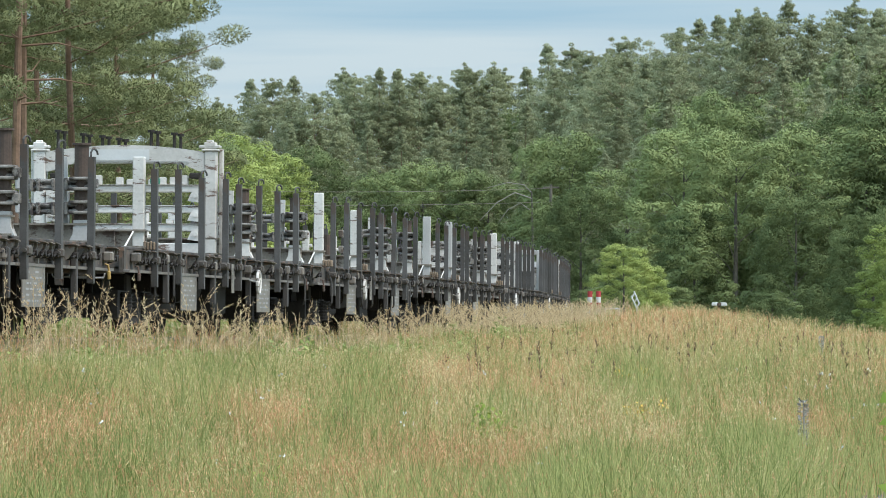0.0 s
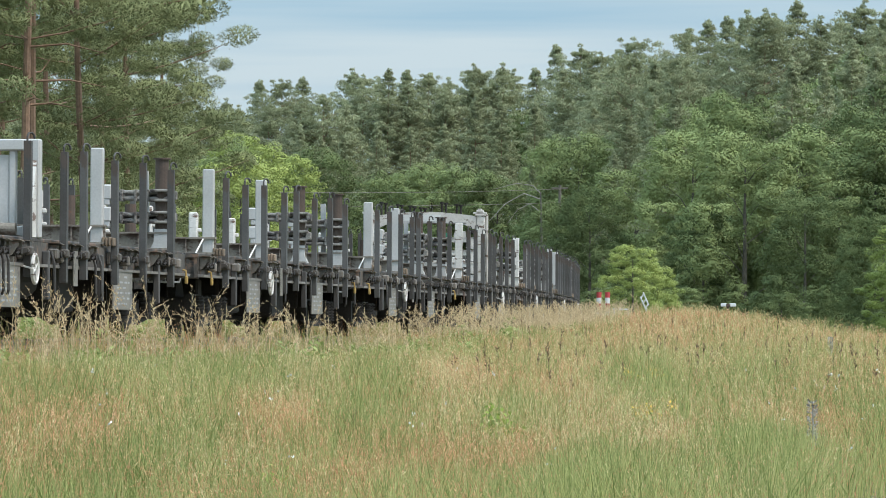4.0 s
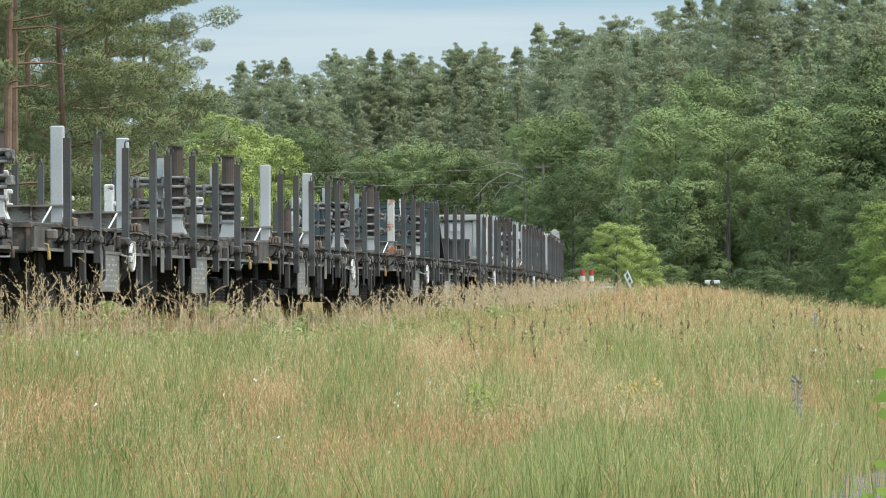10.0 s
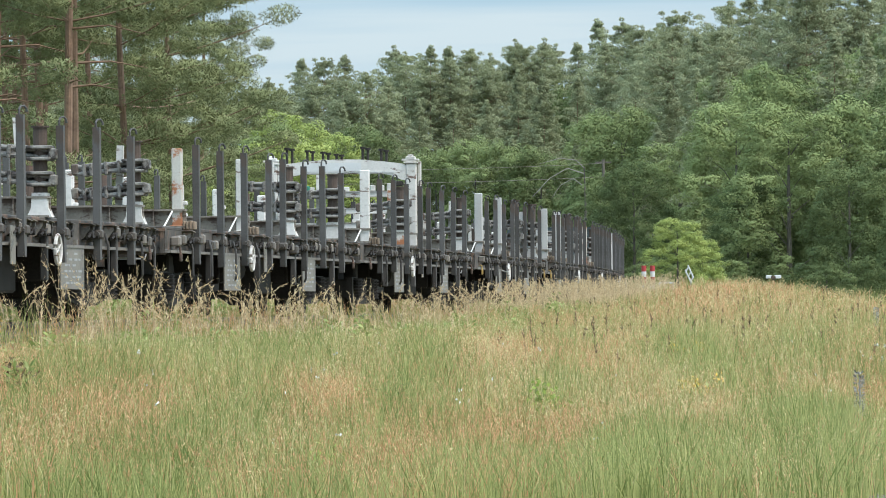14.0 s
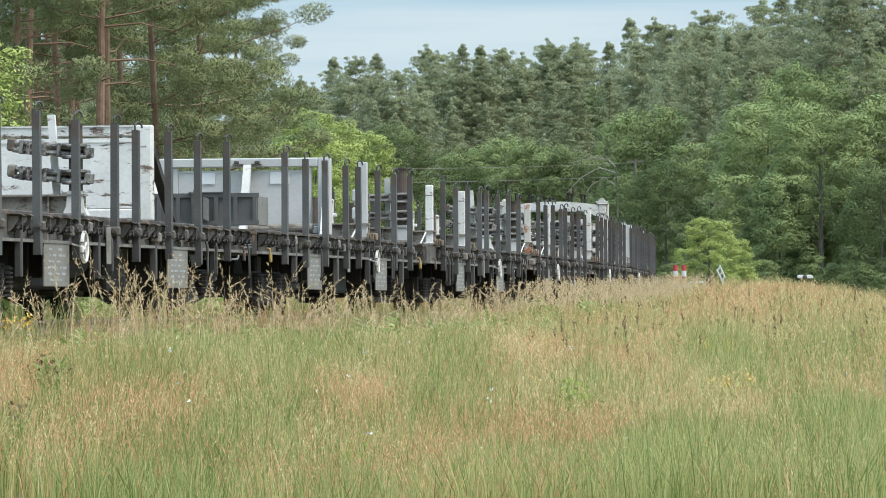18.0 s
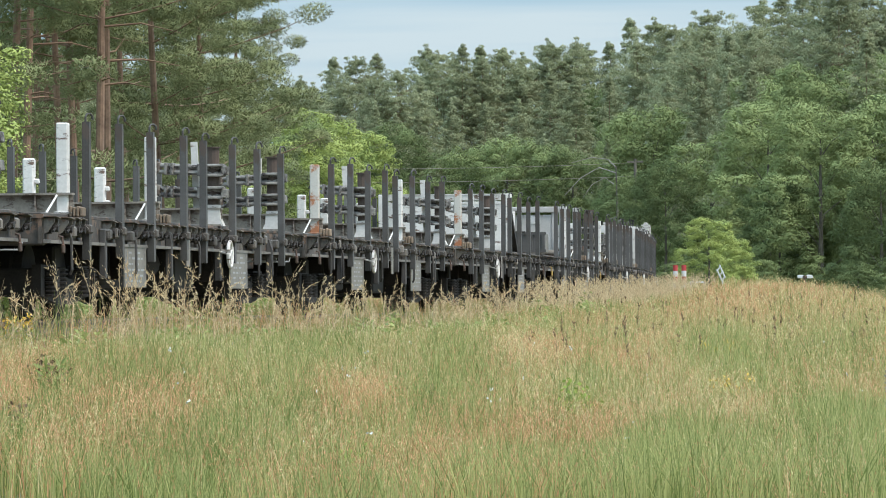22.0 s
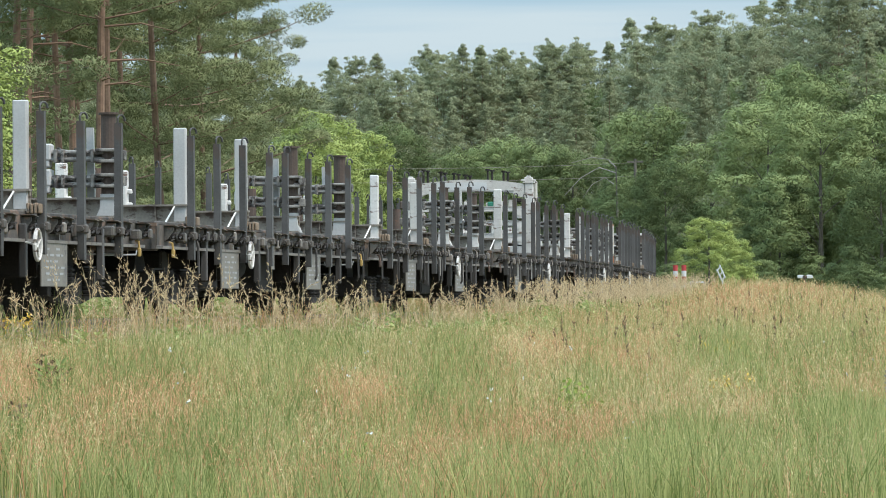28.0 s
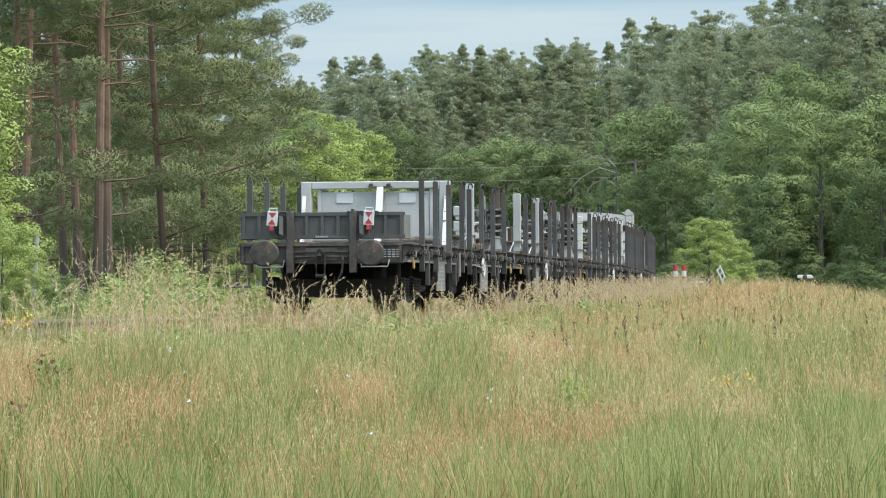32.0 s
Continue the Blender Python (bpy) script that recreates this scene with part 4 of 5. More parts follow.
def leafy_meshes(name, seed, H, base, radius, blobs, leaves, size, bark):
    """A broad-leaved tree: a forked trunk, and leaves in uneven masses that are made of small clumps."""
    rng = np.random.default_rng(seed)
    bm = bmesh.new()
    r0 = 0.012 * H + 0.03
    tube(bm, [(0, 0, -0.4), (0.05, 0, H * 0.3), (0, 0.08, H * 0.6), (0.1, 0, H * 0.85)], [r0 * 1.2, r0 * 0.85, r0 * 0.5, r0 * 0.15], 8)
    cs, rs, outs = [], [], []
    for i in range(blobs):
        f = (i + 0.5) / blobs
        z = base + (H - base) * f * 0.92
        rad = radius * math.sqrt(max(0.06, 1 - (1.6 * f - 0.65) ** 2)) * rng.uniform(0.5, 0.95)
        a = i * 2.4 + rng.uniform(-0.5, 0.5)
        o = np.array([rad * 0.8 * math.cos(a), rad * 0.8 * math.sin(a), z])
        if i % 2 == 0:
            tube(bm, [(0, 0, z - 0.12 * H), tuple(o * np.array([0.5, 0.5, 1]) - np.array([0, 0, 0.04 * H])), tuple(o)], [0.05 * r0 / 0.15 * 0.5, 0.03, 0.012], 4)
        q = rng.normal(0, 1, (13, 3)) + np.array([math.cos(a), math.sin(a), 1.0]) * 0.5
        q /= np.linalg.norm(q, axis=1, keepdims=True)
        cs.append(o + q * np.array([1, 1, 0.75]) * radius * rng.uniform(0.28, 0.5) * rng.uniform(0.6, 1.1, (13, 1)))
        rs.append(rng.uniform(0.5, 1.0, 13) * radius * 0.19)
        outs.append(q)
    o = np.concatenate(cs)
    return mesh_of(name + "_trunk", bm, bark), pads(o, np.concatenate(rs), 0.7, leaves // len(o), size, size * 0.75, rng, False, np.concatenate(outs))


PX = 9542.0


def spot(px, d):
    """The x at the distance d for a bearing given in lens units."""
    return (px - 784) / PX * d


def height_at(y, d):
    return EYE + (539 - y) / PX * d


def plant(name, meshes, crown_mat, x, y, size, turn, label, category, group, wide=1.0):
    t = new(name)
    trunk, crown = meshes
    a, b = new("trunk", trunk), new("crown", crown)
    a.parent = b.parent = t
    t.location, t.rotation_euler, t.scale = (x, y, float(ground_z(x, y)) - 0.05), (0, 0, turn), (size * wide, size * wide, size)
    if crown_mat:
        b.material_slots[0].link = "OBJECT"
        b.material_slots[0].material = crown_mat
    return tagged(t, label, category, group)


def near_pines():
    kinds = []
    for i, (H, base, reach, side) in enumerate(((19, 2.6, 3.4, 0.25), (18, 2.0, 3.7, 0.2), (20, 6.6, 3.0, 0.0))):
        trunk, grown = pine_meshes("pine", 40 + i, H, base, reach, BARK, 1.25, 0.44, 400, 0.13, 0.024, side, (4, 6), 10 if i == 2 else 6, 0.0, False, 0.55, 1.0, 8.6 if i == 2 else 11.5)
        kinds.append((trunk, soup("pine_crown", *grown[:2], NEEDLE_NEAR, grown[2])))
    rng = random.Random(3)
    for px, d, kind, turn in ((170, 110, 2, 0.3), (191, 113, 2, 2.9), (36, 121, 2, 0.9), (300, 124, 1, 0.0), (15, 116, 2, 2.0), (118, 127, 2, 4.0), (235, 138, 0, 0.2), (-70, 108, 0, 1.2),
                              (60, 146, 1, 3.3), (370, 150, 0, 0.4), (143, 130, 2, 5.0), (52, 140, 2, 1.7), (-20, 150, 1, 2.2), (330, 168, 1, 1.0), (150, 165, 0, 0.5), (345, 190, 1, 5.4), (365, 196, 1, 0.6), (395, 205, 0, 2.6)):
        plant("pine_tree", kinds[kind], None, spot(px, d), d, rng.uniform(0.95, 1.05), turn, "tall pine with reddish bark and spreading branches", "pine tree", "pines beside the track")


near_pines()


TOPS = ((-150, 60), (480, 165), (520, 150), (640, 118), (740, 110), (830, 96), (900, 104), (980, 66), (1070, 68), (1190, 66), (1290, 42), (1370, 10), (1500, -15), (1600, -25), (1900, -60))


def far_forest():
    pines, oaks = [], []
    for i in range(6):
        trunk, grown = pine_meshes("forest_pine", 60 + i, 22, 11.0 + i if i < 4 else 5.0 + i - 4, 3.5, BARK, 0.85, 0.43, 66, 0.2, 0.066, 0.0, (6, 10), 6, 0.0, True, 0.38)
        pines.append((trunk, soup("forest_pine_crown", *grown[:2], NEEDLE_HAZY, grown[2])))
    for i in range(4):
        trunk, grown = leafy_meshes("oak", 80 + i, 18, 1.5, 5.0, 26, 42000, 0.19, BARK_OAK)
        oaks.append((trunk, soup("oak_crown", *grown[:2], LEAF, grown[2])))
    rng = random.Random(11)
    tx, ty = [p[0] for p in TOPS], [p[1] for p in TOPS]
    for row in range(4):
        px = -130 + rng.uniform(0, 30)
        while px < 1880:
            right = min(1, max(0, (px - 1080) / 300))
            d = (550 - row * 32) * (1 - right) + (385 - row * 32) * right + rng.uniform(-8, 8)
            broad = rng.random() < (0.02 + 0.04 * row if px < 1080 else (0.0, 0.1, 0.5, 0.75)[row])
            if px > 1360 and row and rng.random() < 0.5:
                broad = True
            drop = (-12, 2, 70, 165)[row] + rng.uniform(-16, 34) + ((95, 85, 55, 20)[row] if broad else 0)
            top = height_at(np.interp(px, tx, ty) + drop, d)
            x = spot(px, d)
            H = top - float(ground_z(x, d))
            if broad:
                plant("oak_tree", oaks[rng.randrange(4)], LEAF_YOUNG if rng.random() < 0.12 and px < 1100 else None, x, d, H / 18, rng.uniform(0, 6.3),
                      "leafy green broad-leaved tree at the edge of the wood", "tree", "trees of the wood", min(1.15, 14 / H * 1.1))
            else:
                plant("forest_pine", pines[rng.randrange(4) if row < 2 else 4 + rng.randrange(2)], None, x, d, H / 22, rng.uniform(0, 6.3), "hazy green pine of the dense wood", "pine tree", "pines of the wood", 1.0)
            px += rng.uniform(0.7, 1.3) * (76 if broad else 54) * (0.68, 0.8, 0.9, 0.95)[row]
    for i in range(11):
        px, d = 1160 + i * 68, 425 + rng.uniform(-8, 8)
        x = spot(px, d)
        H = height_at(np.interp(px, tx, ty) + 130, d) - float(ground_z(x, d))
        plant("oak_tree", oaks[i % 4], None, x, d, H / 18, rng.uniform(0, 6.3), "leafy green broad-leaved tree deep in the wood", "tree", "trees of the wood", 1.15)
    # young trees and bushes along the edge of the wood
    for px, d, top, wide, mat, name in ((1255, 196, 396, 0.85, LEAF_YOUNG, 1), (1300, 200, 430, 0.8, LEAF_YOUNG, 1), (1745, 225, 356, 0.85, LEAF_YOUNG, 1), (1748, 200, 480, 0.8, LEAF_YOUNG, 1),
                                        (1700, 235, 330, 0.9, None, 0), (1120, 330, 330, 0.9, None, 0), (640, 400, 250, 0.9, LEAF_YOUNG, 0),
                                        (700, 405, 235, 0.9, None, 0), (545, 330, 225, 0.8, None, 0), (575, 380, 210, 0.9, LEAF_YOUNG, 0),
                                        (1180, 300, 300, 0.9, None, 0), (960, 442, 262, 1.0, None, 0), (900, 446, 262, 1.0, None, 0), (1015, 440, 275, 0.9, None, 0), (830, 448, 270, 1.0, None, 0), (1380, 290, 330, 1.0, None, 0),
                                        (1560, 270, 300, 1.0, None, 0), (1520, 255, 475, 1.1, None, 1),
                                        (1340, 268, 470, 1.1, None, 1), (1210, 280, 470, 1.2, None, 1), (1800, 230, 420, 1.2, None, 1)):
        x = spot(px, d)
        H = height_at(top, d) - float(ground_z(x, d))
        plant("bush" if name else "young_tree", oaks[(int(px) // 7) % 4], mat, x, d, H / 17.2, px * 0.7, "bushy bright green young tree in full leaf", "bush" if name else "tree",
              "bushes along the wood", (1.5 if name else 1.1) * wide)
    for i in range(13):
        px, d = 530 + i * 52 + rng.uniform(-14, 14), rng.uniform(425, 445)
        x = spot(px, d)
        H = height_at(rng.uniform(415, 450), d) - float(ground_z(x, d))
        plant("bush", oaks[i % 4], None, x, d, H / 17.2, rng.uniform(0, 6.3), "low green undergrowth beneath the pines", "bush", "bushes along the wood", 1.9)
    # pale green leaves beside the pines
    for px, d, top in ((-88, 100, 70), (-110, 96, 180), (5, 150, 330), (5, 76, 392), (100, 82, 480), (560, 200, 250), (80, 170, 380), (180, 175, 350), (300, 175, 360), (420, 180, 330)):
        x = spot(px, d)
        H = height_at(top, d) - float(ground_z(x, d))
        plant("young_tree", oaks[(int(d)) % 4], LEAF_YOUNG if px < 100 or px > 400 else None, x, d, H / 17.2, px * 0.3, "slim young broad-leaved tree beside the pines", "tree", "young trees beside the track", 1.2)


far_forest()


def strip_blades(n, x, y, z, h, w, lean, rng, parts=2):
    """Bent blades of grass: strips that taper to a point."""
    a = rng.uniform(0, 6.283, n)
    side = np.stack([np.cos(a), np.sin(a) * 0.35, np.zeros(n)], 1)
    b = rng.uniform(0, 6.283, n)
    way = np.stack([np.cos(b), np.sin(b), np.zeros(n)], 1) * (lean * h)[:, None]
    root = np.stack([x, y, z], 1)
    rows = []
    for i in range(parts + 1):
        u = i / parts
        c = root + way * u ** 2.2 + np.array([0, 0, 1.0]) * (h * (u - 0.12 * u ** 3 * np.minimum(1, lean * 2)))[:, None]
        ww = (w * (1 - 0.85 * u ** 1.5))[:, None] * side * 0.5
        rows += [c - ww, c + ww]
    v = np.stack(rows, 1).reshape(-1, 3)
    k = 2 * (parts + 1)
    base = np.arange(n)[:, None] * k
    f = np.concatenate([base + np.array([2 * i, 2 * i + 1, 2 * i + 3, 2 * i + 2]) for i in range(parts)])
    return v, f, root + way + np.array([0, 0, 1.0]) * (h * 0.88)[:, None], way


def heads(tip, way, h, k, size, rng, loose=0.25, slim=0.17):
    """Seed heads: small husks along the bent end of each stalk."""
    n = len(tip)
    u = rng.uniform(0.72, 1.03, (n, k, 1))
    root = tip - way - np.array([0, 0, 0.88]) * h[:, None]
    c = root[:, None] + way[:, None] * u ** 2.2 + np.array([0, 0, 1.0]) * h[:, None, None] * (u - 0.12 * u ** 3)
    c = c.reshape(-1, 3) + rng.normal(0, size * loose, (n * k, 3))
    d = np.repeat(way * 2 + np.array([0, 0, 1.0]) * h[:, None] * 0.6, k, 0) / np.repeat(h, k)[:, None] + rng.normal(0, 0.3, c.shape)
    return rhombs(c, d, size * rng.uniform(0.6, 1.3, len(c)), size * slim * rng.uniform(0.7, 1.2, len(c)), rng)


def field(n, y0, y1, rng, power=1.0):
    y = y0 + (y1 - y0) * rng.uniform(0, 1, n) ** power
    x = y * rng.uniform(-0.098, 0.116, n)
    keep = np.abs(lateral(x, y)) > rng.uniform(0.85, 2.0, len(x)) + 0.7 * step(0, 6, 66 - y)
    keep &= ~((y < 45.2) & (x > 3.3 + 0.15 * (y - 39.7) + 0.12 * np.sin(y * 3.1) + 0.1 * np.sin(y * 7.7)) & (rng.uniform(0, 1, len(x)) < 0.93))  # the path
    return x[keep], y[keep]


def root_z(x, y):
    """The ground, or the ballast that lies on it."""
    a = np.abs(lateral(x, y))
    return np.maximum(ground_z(x, y), np.where(a < 2.5, -0.22 - 0.42 * np.maximum(0, a - 1.6), -9))


def patch(x, y, seed, scale):
    """Smooth uneven patches between 0 and 1."""
    r = np.random.default_rng(seed)
    t = np.zeros_like(x)
    for i in range(7):
        a, k, p = r.uniform(0, 6.28), r.uniform(0.5, 2.2) / scale, r.uniform(0, 6.28)
        t += np.sin((x * math.cos(a) + 0.13 * y * math.sin(a)) * k * 6.28 + p)
    return 0.5 + 0.5 * np.tanh(t / 2.2)


def low_by_track(x, y):
    """The grass is shorter on the stony ground by the track."""
    return 0.82 + 0.18 * step(3.0, 8.0, np.abs(lateral(x, y)))


def meadow():
    rng = np.random.default_rng(21)
    sets = ((13000, 50, 75, 0.009, 1.0), (85000, 36.5, 62, 0.0095, 1.0), (45000, 58, 100, 0.007, 1.0), (42000, 95, 185, 0.013, 1.0), (9000, 185, 300, 0.03, 1.0))
    vs, fs, off = [], [], 0
    for n, y0, y1, w, p in sets:
        x, y = field(n, y0, y1, rng, p)
        if n == 13000:  # a thick edge on both sides along the track
            q = [on_track(a, b)[:2] for a, b in zip(rng.uniform(0, 70, n), rng.uniform(1.2, 4.5, n) * rng.choice([1, 1, -1.5], n))]
            x, y = np.array(q).T
        n = len(x)
        tall = 0.75 + 0.45 * patch(x, y, 5, 2.5)
        h = rng.uniform(0.30, 0.70, n) * tall * low_by_track(x, y)
        v, f, _, _ = strip_blades(n, x, y, root_z(x, y) - 0.02, h, w * rng.uniform(0.7, 1.5, n), rng.uniform(0.04, 0.42, n), rng)
        vs.append(v)
        fs.append(f + off)
        off += len(v)
    tagged(new("meadow_grass", soup("meadow_grass", np.concatenate(vs), np.concatenate(fs), BLADE)), "tall green meadow grass beside the railway", "grass", kind="stuff")
    for name, mat, seed, count, seedy, label, cat in (("ripe_grass", STRAW, 31, 0.52, 5, "ripe straw-coloured grass stalks with loose seed heads", "grass"),
                                                      ("sorrel", SORREL, 37, 1.1, 3, "reddish sorrel stalks among the grass", "wild plants")):
        vs, fs, off = [], [], 0
        for n, y0, y1, w, p in ((26000, 36.5, 62, 0.0055, 1.0), (15000, 58, 100, 0.007, 1.0), (19000, 95, 185, 0.012, 1.0)):
            x, y = field(int(n * count * 2), y0, y1, rng, p)
            like = (1 + 0.7 * step(-2, 4, -x)) * (0.18 + 0.82 * patch(x, y, seed, 2.6) ** 1.6) * (0.8 + (1.0 if seed == 31 else 2.6) * step(95, 130, y)) * (0.5 + 0.65 * step(42, 50, y)) * (0.15 + 0.85 * step(-1.5, 0.5, lateral(x, y)))
            if seed == 37:  # a reddish patch in the foreground
                like = like + 0.8 * np.exp(-((x - 0.25) / 0.9) ** 2 - ((y - 44.5) / 3.0) ** 2)
            keep = rng.uniform(0, 1, len(x)) < like
            x, y = x[keep], y[keep]
            n = len(x)
            h = rng.uniform(0.45, 0.9, n) * (0.85 if seed == 31 else 0.72) * low_by_track(x, y)
            v, f, tip, way = strip_blades(n, x, y, root_z(x, y) - 0.02, h, w * rng.uniform(0.7, 1.3, n), rng.uniform(0.05, 0.45, n), rng)
            hv, hf = heads(tip, way, h, seedy, 0.036 * (w / 0.0055) ** 0.8, rng, 0.2 if seed == 31 else 0.45)
            vs += [v, hv]
            fs += [f + off, hf + off + len(v)]
            off += len(v) + len(hv)
        tagged(new(name, soup(name, np.concatenate(vs), np.concatenate(fs), mat)), label, cat, kind="stuff")


meadow()


def tall_stalks():
    """Tall drooping stalks that stand before the wagons."""
    rng = np.random.default_rng(8)
    xs, ys, hs = [], [], []
    for s, lat, spread, n, tall in ((-6, 4.2, 1.6, 50, 1.0), (-7.2, 3.4, 0.7, 120, 1.4), (-3, 3.3, 1.2, 70, 1.35), (2, 3.3, 2.0, 90, 1.15), (8, 3.6, 1.6, 90, 1.1), (16, 3.4, 2.0, 110, 1.05),
                                    (26, 3.0, 2.2, 120, 1.0), (36, 2.8, 2.6, 170, 1.0), (48, 2.7, 4.0, 330, 1.05), (60, 2.7, 5.0, 420, 1.0), (30, -3.4, 3.0, 120, 2.0), (36, -3.4, 2.5, 90, 1.7), (75, 2.7, 6.0, 420, 0.95), (90, 3.0, 7.0, 330, 0.9), (-10, 3.0, 1.0, 60, 1.1)):
        for i in range(int(n * (0.6 if s < 40 else 0.9))):
            a = s + rng.normal(0, spread * 1.4)
            x, y, _ = on_track(a, max(2.15, lat + rng.normal(0, 0.5)) if lat > 0 else min(-2.3, lat + rng.normal(0, 0.6)))
            xs.append(x), ys.append(y), hs.append(tall * rng.uniform(0.6, 1.15))
    x, y, h = np.array(xs), np.array(ys), np.array(hs)
    v, f, tip, way = strip_blades(len(x), x, y, ground_z(x, y) - 0.02, h, np.full(len(x), 0.008), rng.uniform(0.04, 1, len(x)) ** 2 * 0.7, rng, 6)
    hv, hf = heads(tip, way, h, 26, 0.05, rng, 0.08, 0.17)
    tagged(new("tall_grass_stalks", soup("tall_grass_stalks", np.concatenate([v, hv]), np.concatenate([f, hf + len(v)]), HAULM)), "tall drooping dry grass stalks along the track", "grass", kind="stuff")


tall_stalks()


def weeds():
    """Leafy weeds, thick on the far side of the track and at its near edge."""
    rng = np.random.default_rng(17)
    cs, ds, sz = [], [], []
    spots = []
    for i in range(1500):
        x, y, _ = on_track(rng.uniform(-14, 50), -rng.uniform(2.3, 7.5))
        rise = np.interp(x / y * PX + 784, (-40, 60, 110, 150, 190, 270, 350, 430, 600), (395, 425, 500, 512, 475, 436, 456, 512, 522))
        h = height_at(rise, y) - float(ground_z(x, y))
        if h > 0.3:
            spots.append((x, y, h * rng.uniform(0.5, 1.03)))
    for i in range(90):
        x, y, _ = on_track(rng.normal(-5, 3), 2.3 + abs(rng.normal(0, 0.8)))
        spots.append((x, y, rng.uniform(0.3, 0.6)))
    for i in range(260):
        x, y, _ = on_track(rng.uniform(-8, 55), 2.4 + abs(rng.normal(0, 0.9)))
        spots.append((x, y, rng.uniform(0.25, 0.5 if rng.random() < 0.85 else 0.8)))
    for x, y, h in spots:
        z = float(ground_z(x, y))
        k = 34
        u = rng.uniform(0.15, 1, k)
        a = rng.uniform(0, 6.28, k)
        cs.append(np.stack([x + rng.normal(0, 0.05, k), y + rng.normal(0, 0.05, k), z + u * h], 1))
        ds.append(np.stack([np.cos(a), np.sin(a), rng.uniform(-0.1, 0.8, k)], 1))
        sz.append(0.16 * (1.1 - 0.6 * u) * rng.uniform(0.7, 1.3, k))
    c, d, s = np.concatenate(cs), np.concatenate(ds), np.concatenate(sz)
    v, f = rhombs(c, d, s, s * 0.42, rng)
    x, y, h = [np.array(q) for q in zip(*spots)]
    bv, bf, _, _ = strip_blades(len(x), x, y, ground_z(x, y), h, np.full(len(x), 0.012), np.full(len(x), 0.08), rng)
    tagged(new("weeds", soup("weeds", np.concatenate([v, bv]), np.concatenate([f, bf + len(v)]), WEED)), "thick leafy green weeds beside the track", "weeds", kind="stuff")


weeds()


def flower_clump(name, px, d, h, mat, n, label, spread=0.12, size=0.05):
    rng = np.random.default_rng(int(px * 7 + d))
    t = new(name)
    x = spot(px, d)
    t.location = (x, d, float(ground_z(x, d)))
    m = 7
    bx, by = rng.normal(0, spread, m), rng.normal(0, spread, m)
    v, f, tip, way = strip_blades(m, bx, by, np.zeros(m), np.full(m, h) * rng.uniform(0.7, 1, m), np.full(m, 0.008), np.full(m, 0.15), rng)
    lc = np.repeat(np.stack([bx, by, np.zeros(m)], 1), 8, 0) + np.stack([np.zeros(m * 8), np.zeros(m * 8), rng.uniform(0.1, 0.8, m * 8) * h], 1)
    lv, lf = rhombs(lc, rng.normal(0, 1, lc.shape) + np.array([0, 0, 0.5]), np.full(len(lc), 0.11), np.full(len(lc), 0.035), rng)
    part("stem", soup("stem", np.concatenate([v, lv]), np.concatenate([f, lf + len(v)]), WEED), None, t)
    c = np.repeat(tip, n, 0) + rng.normal(0, size, (m * n, 3))
    fv, ff = rhombs(c, rng.normal(0, 1, c.shape), np.full(len(c), size), np.full(len(c), size * 0.8), rng)
    tagged(part("bloom", soup("bloom", fv, ff, mat), None, t), kind="stuff")
    return tagged(t, label, "wild flower", "wild flowers of the meadow")


for px, d, h in ((1280, 52, 0.55), (1310, 60, 0.5), (42, 58, 0.8), (25, 57.5, 0.85), (700, 50, 0.5)):
    flower_clump("ragwort", px, d, h, BLOOM if px != 700 else SORREL, 14, "clump of yellow-flowered ragwort in the grass" if px != 700 else "brown seeding dock in the grass", 0.12, 0.032)
for px, d, h in ((1012, 48, 0.74), (1022, 48.4, 0.6), (620, 41.5, 0.42), (632, 41.3, 0.36)):
    flower_clump("leafy_herb", px, d, h, SHOOT, 5, "bright green leafy herb standing in the grass", 0.035, 0.05)
for px, d, h in ((95, 45, 0.62), (25, 40.5, 0.5), (1440, 62, 0.5), (1400, 70, 0.55), (1530, 64, 0.5), (740, 50, 0.5)):
    flower_clump("dock", px, d, h, DOCK, 12, "rusty brown seeding dock plant", 0.07, 0.042)


def leaning_stick():
    d = 79.0
    x = spot(62, d)
    t = new("pale_stick")
    t.location = (x, d, float(ground_z(x, d)))
    h = height_at(405, d) - t.location.z
    bm = bmesh.new()
    tube(bm, [(-0.07, 0, -0.1), (-0.015, 0, h * 0.5), (0.04, 0, h)], [0.035, 0.032, 0.026], 8)
    part("shaft", bm, DRY, t)
    tagged(t, "pale leaning wooden stick among the weeds", "stick")


leaning_stick()


def daisies():
    rng = np.random.default_rng(4)
    x, y = field(45, 38, 60, rng)
    x = np.concatenate([x, 4.84 + rng.normal(0, 0.2, 9), 4.83 + rng.normal(0, 0.12, 7)])
    y = np.concatenate([y, 50.7 + rng.normal(0, 0.8, 9), 56.8 + rng.normal(0, 0.5, 7)])
    c = np.stack([x, y, ground_z(x, y) + rng.uniform(0.35, 0.6, len(x))], 1)
    c = np.repeat(c, 3, 0) + rng.normal(0, 0.008, (len(c) * 3, 3))
    v, f = rhombs(c, rng.normal(0, 1, c.shape), np.full(len(c), 0.028), np.full(len(c), 0.02), rng)
    tagged(new("white_flowers", soup("white_flowers", v, f, PALE_BLOOM)), "small white flowers scattered through the grass", "wild flowers", kind="stuff")


daisies()



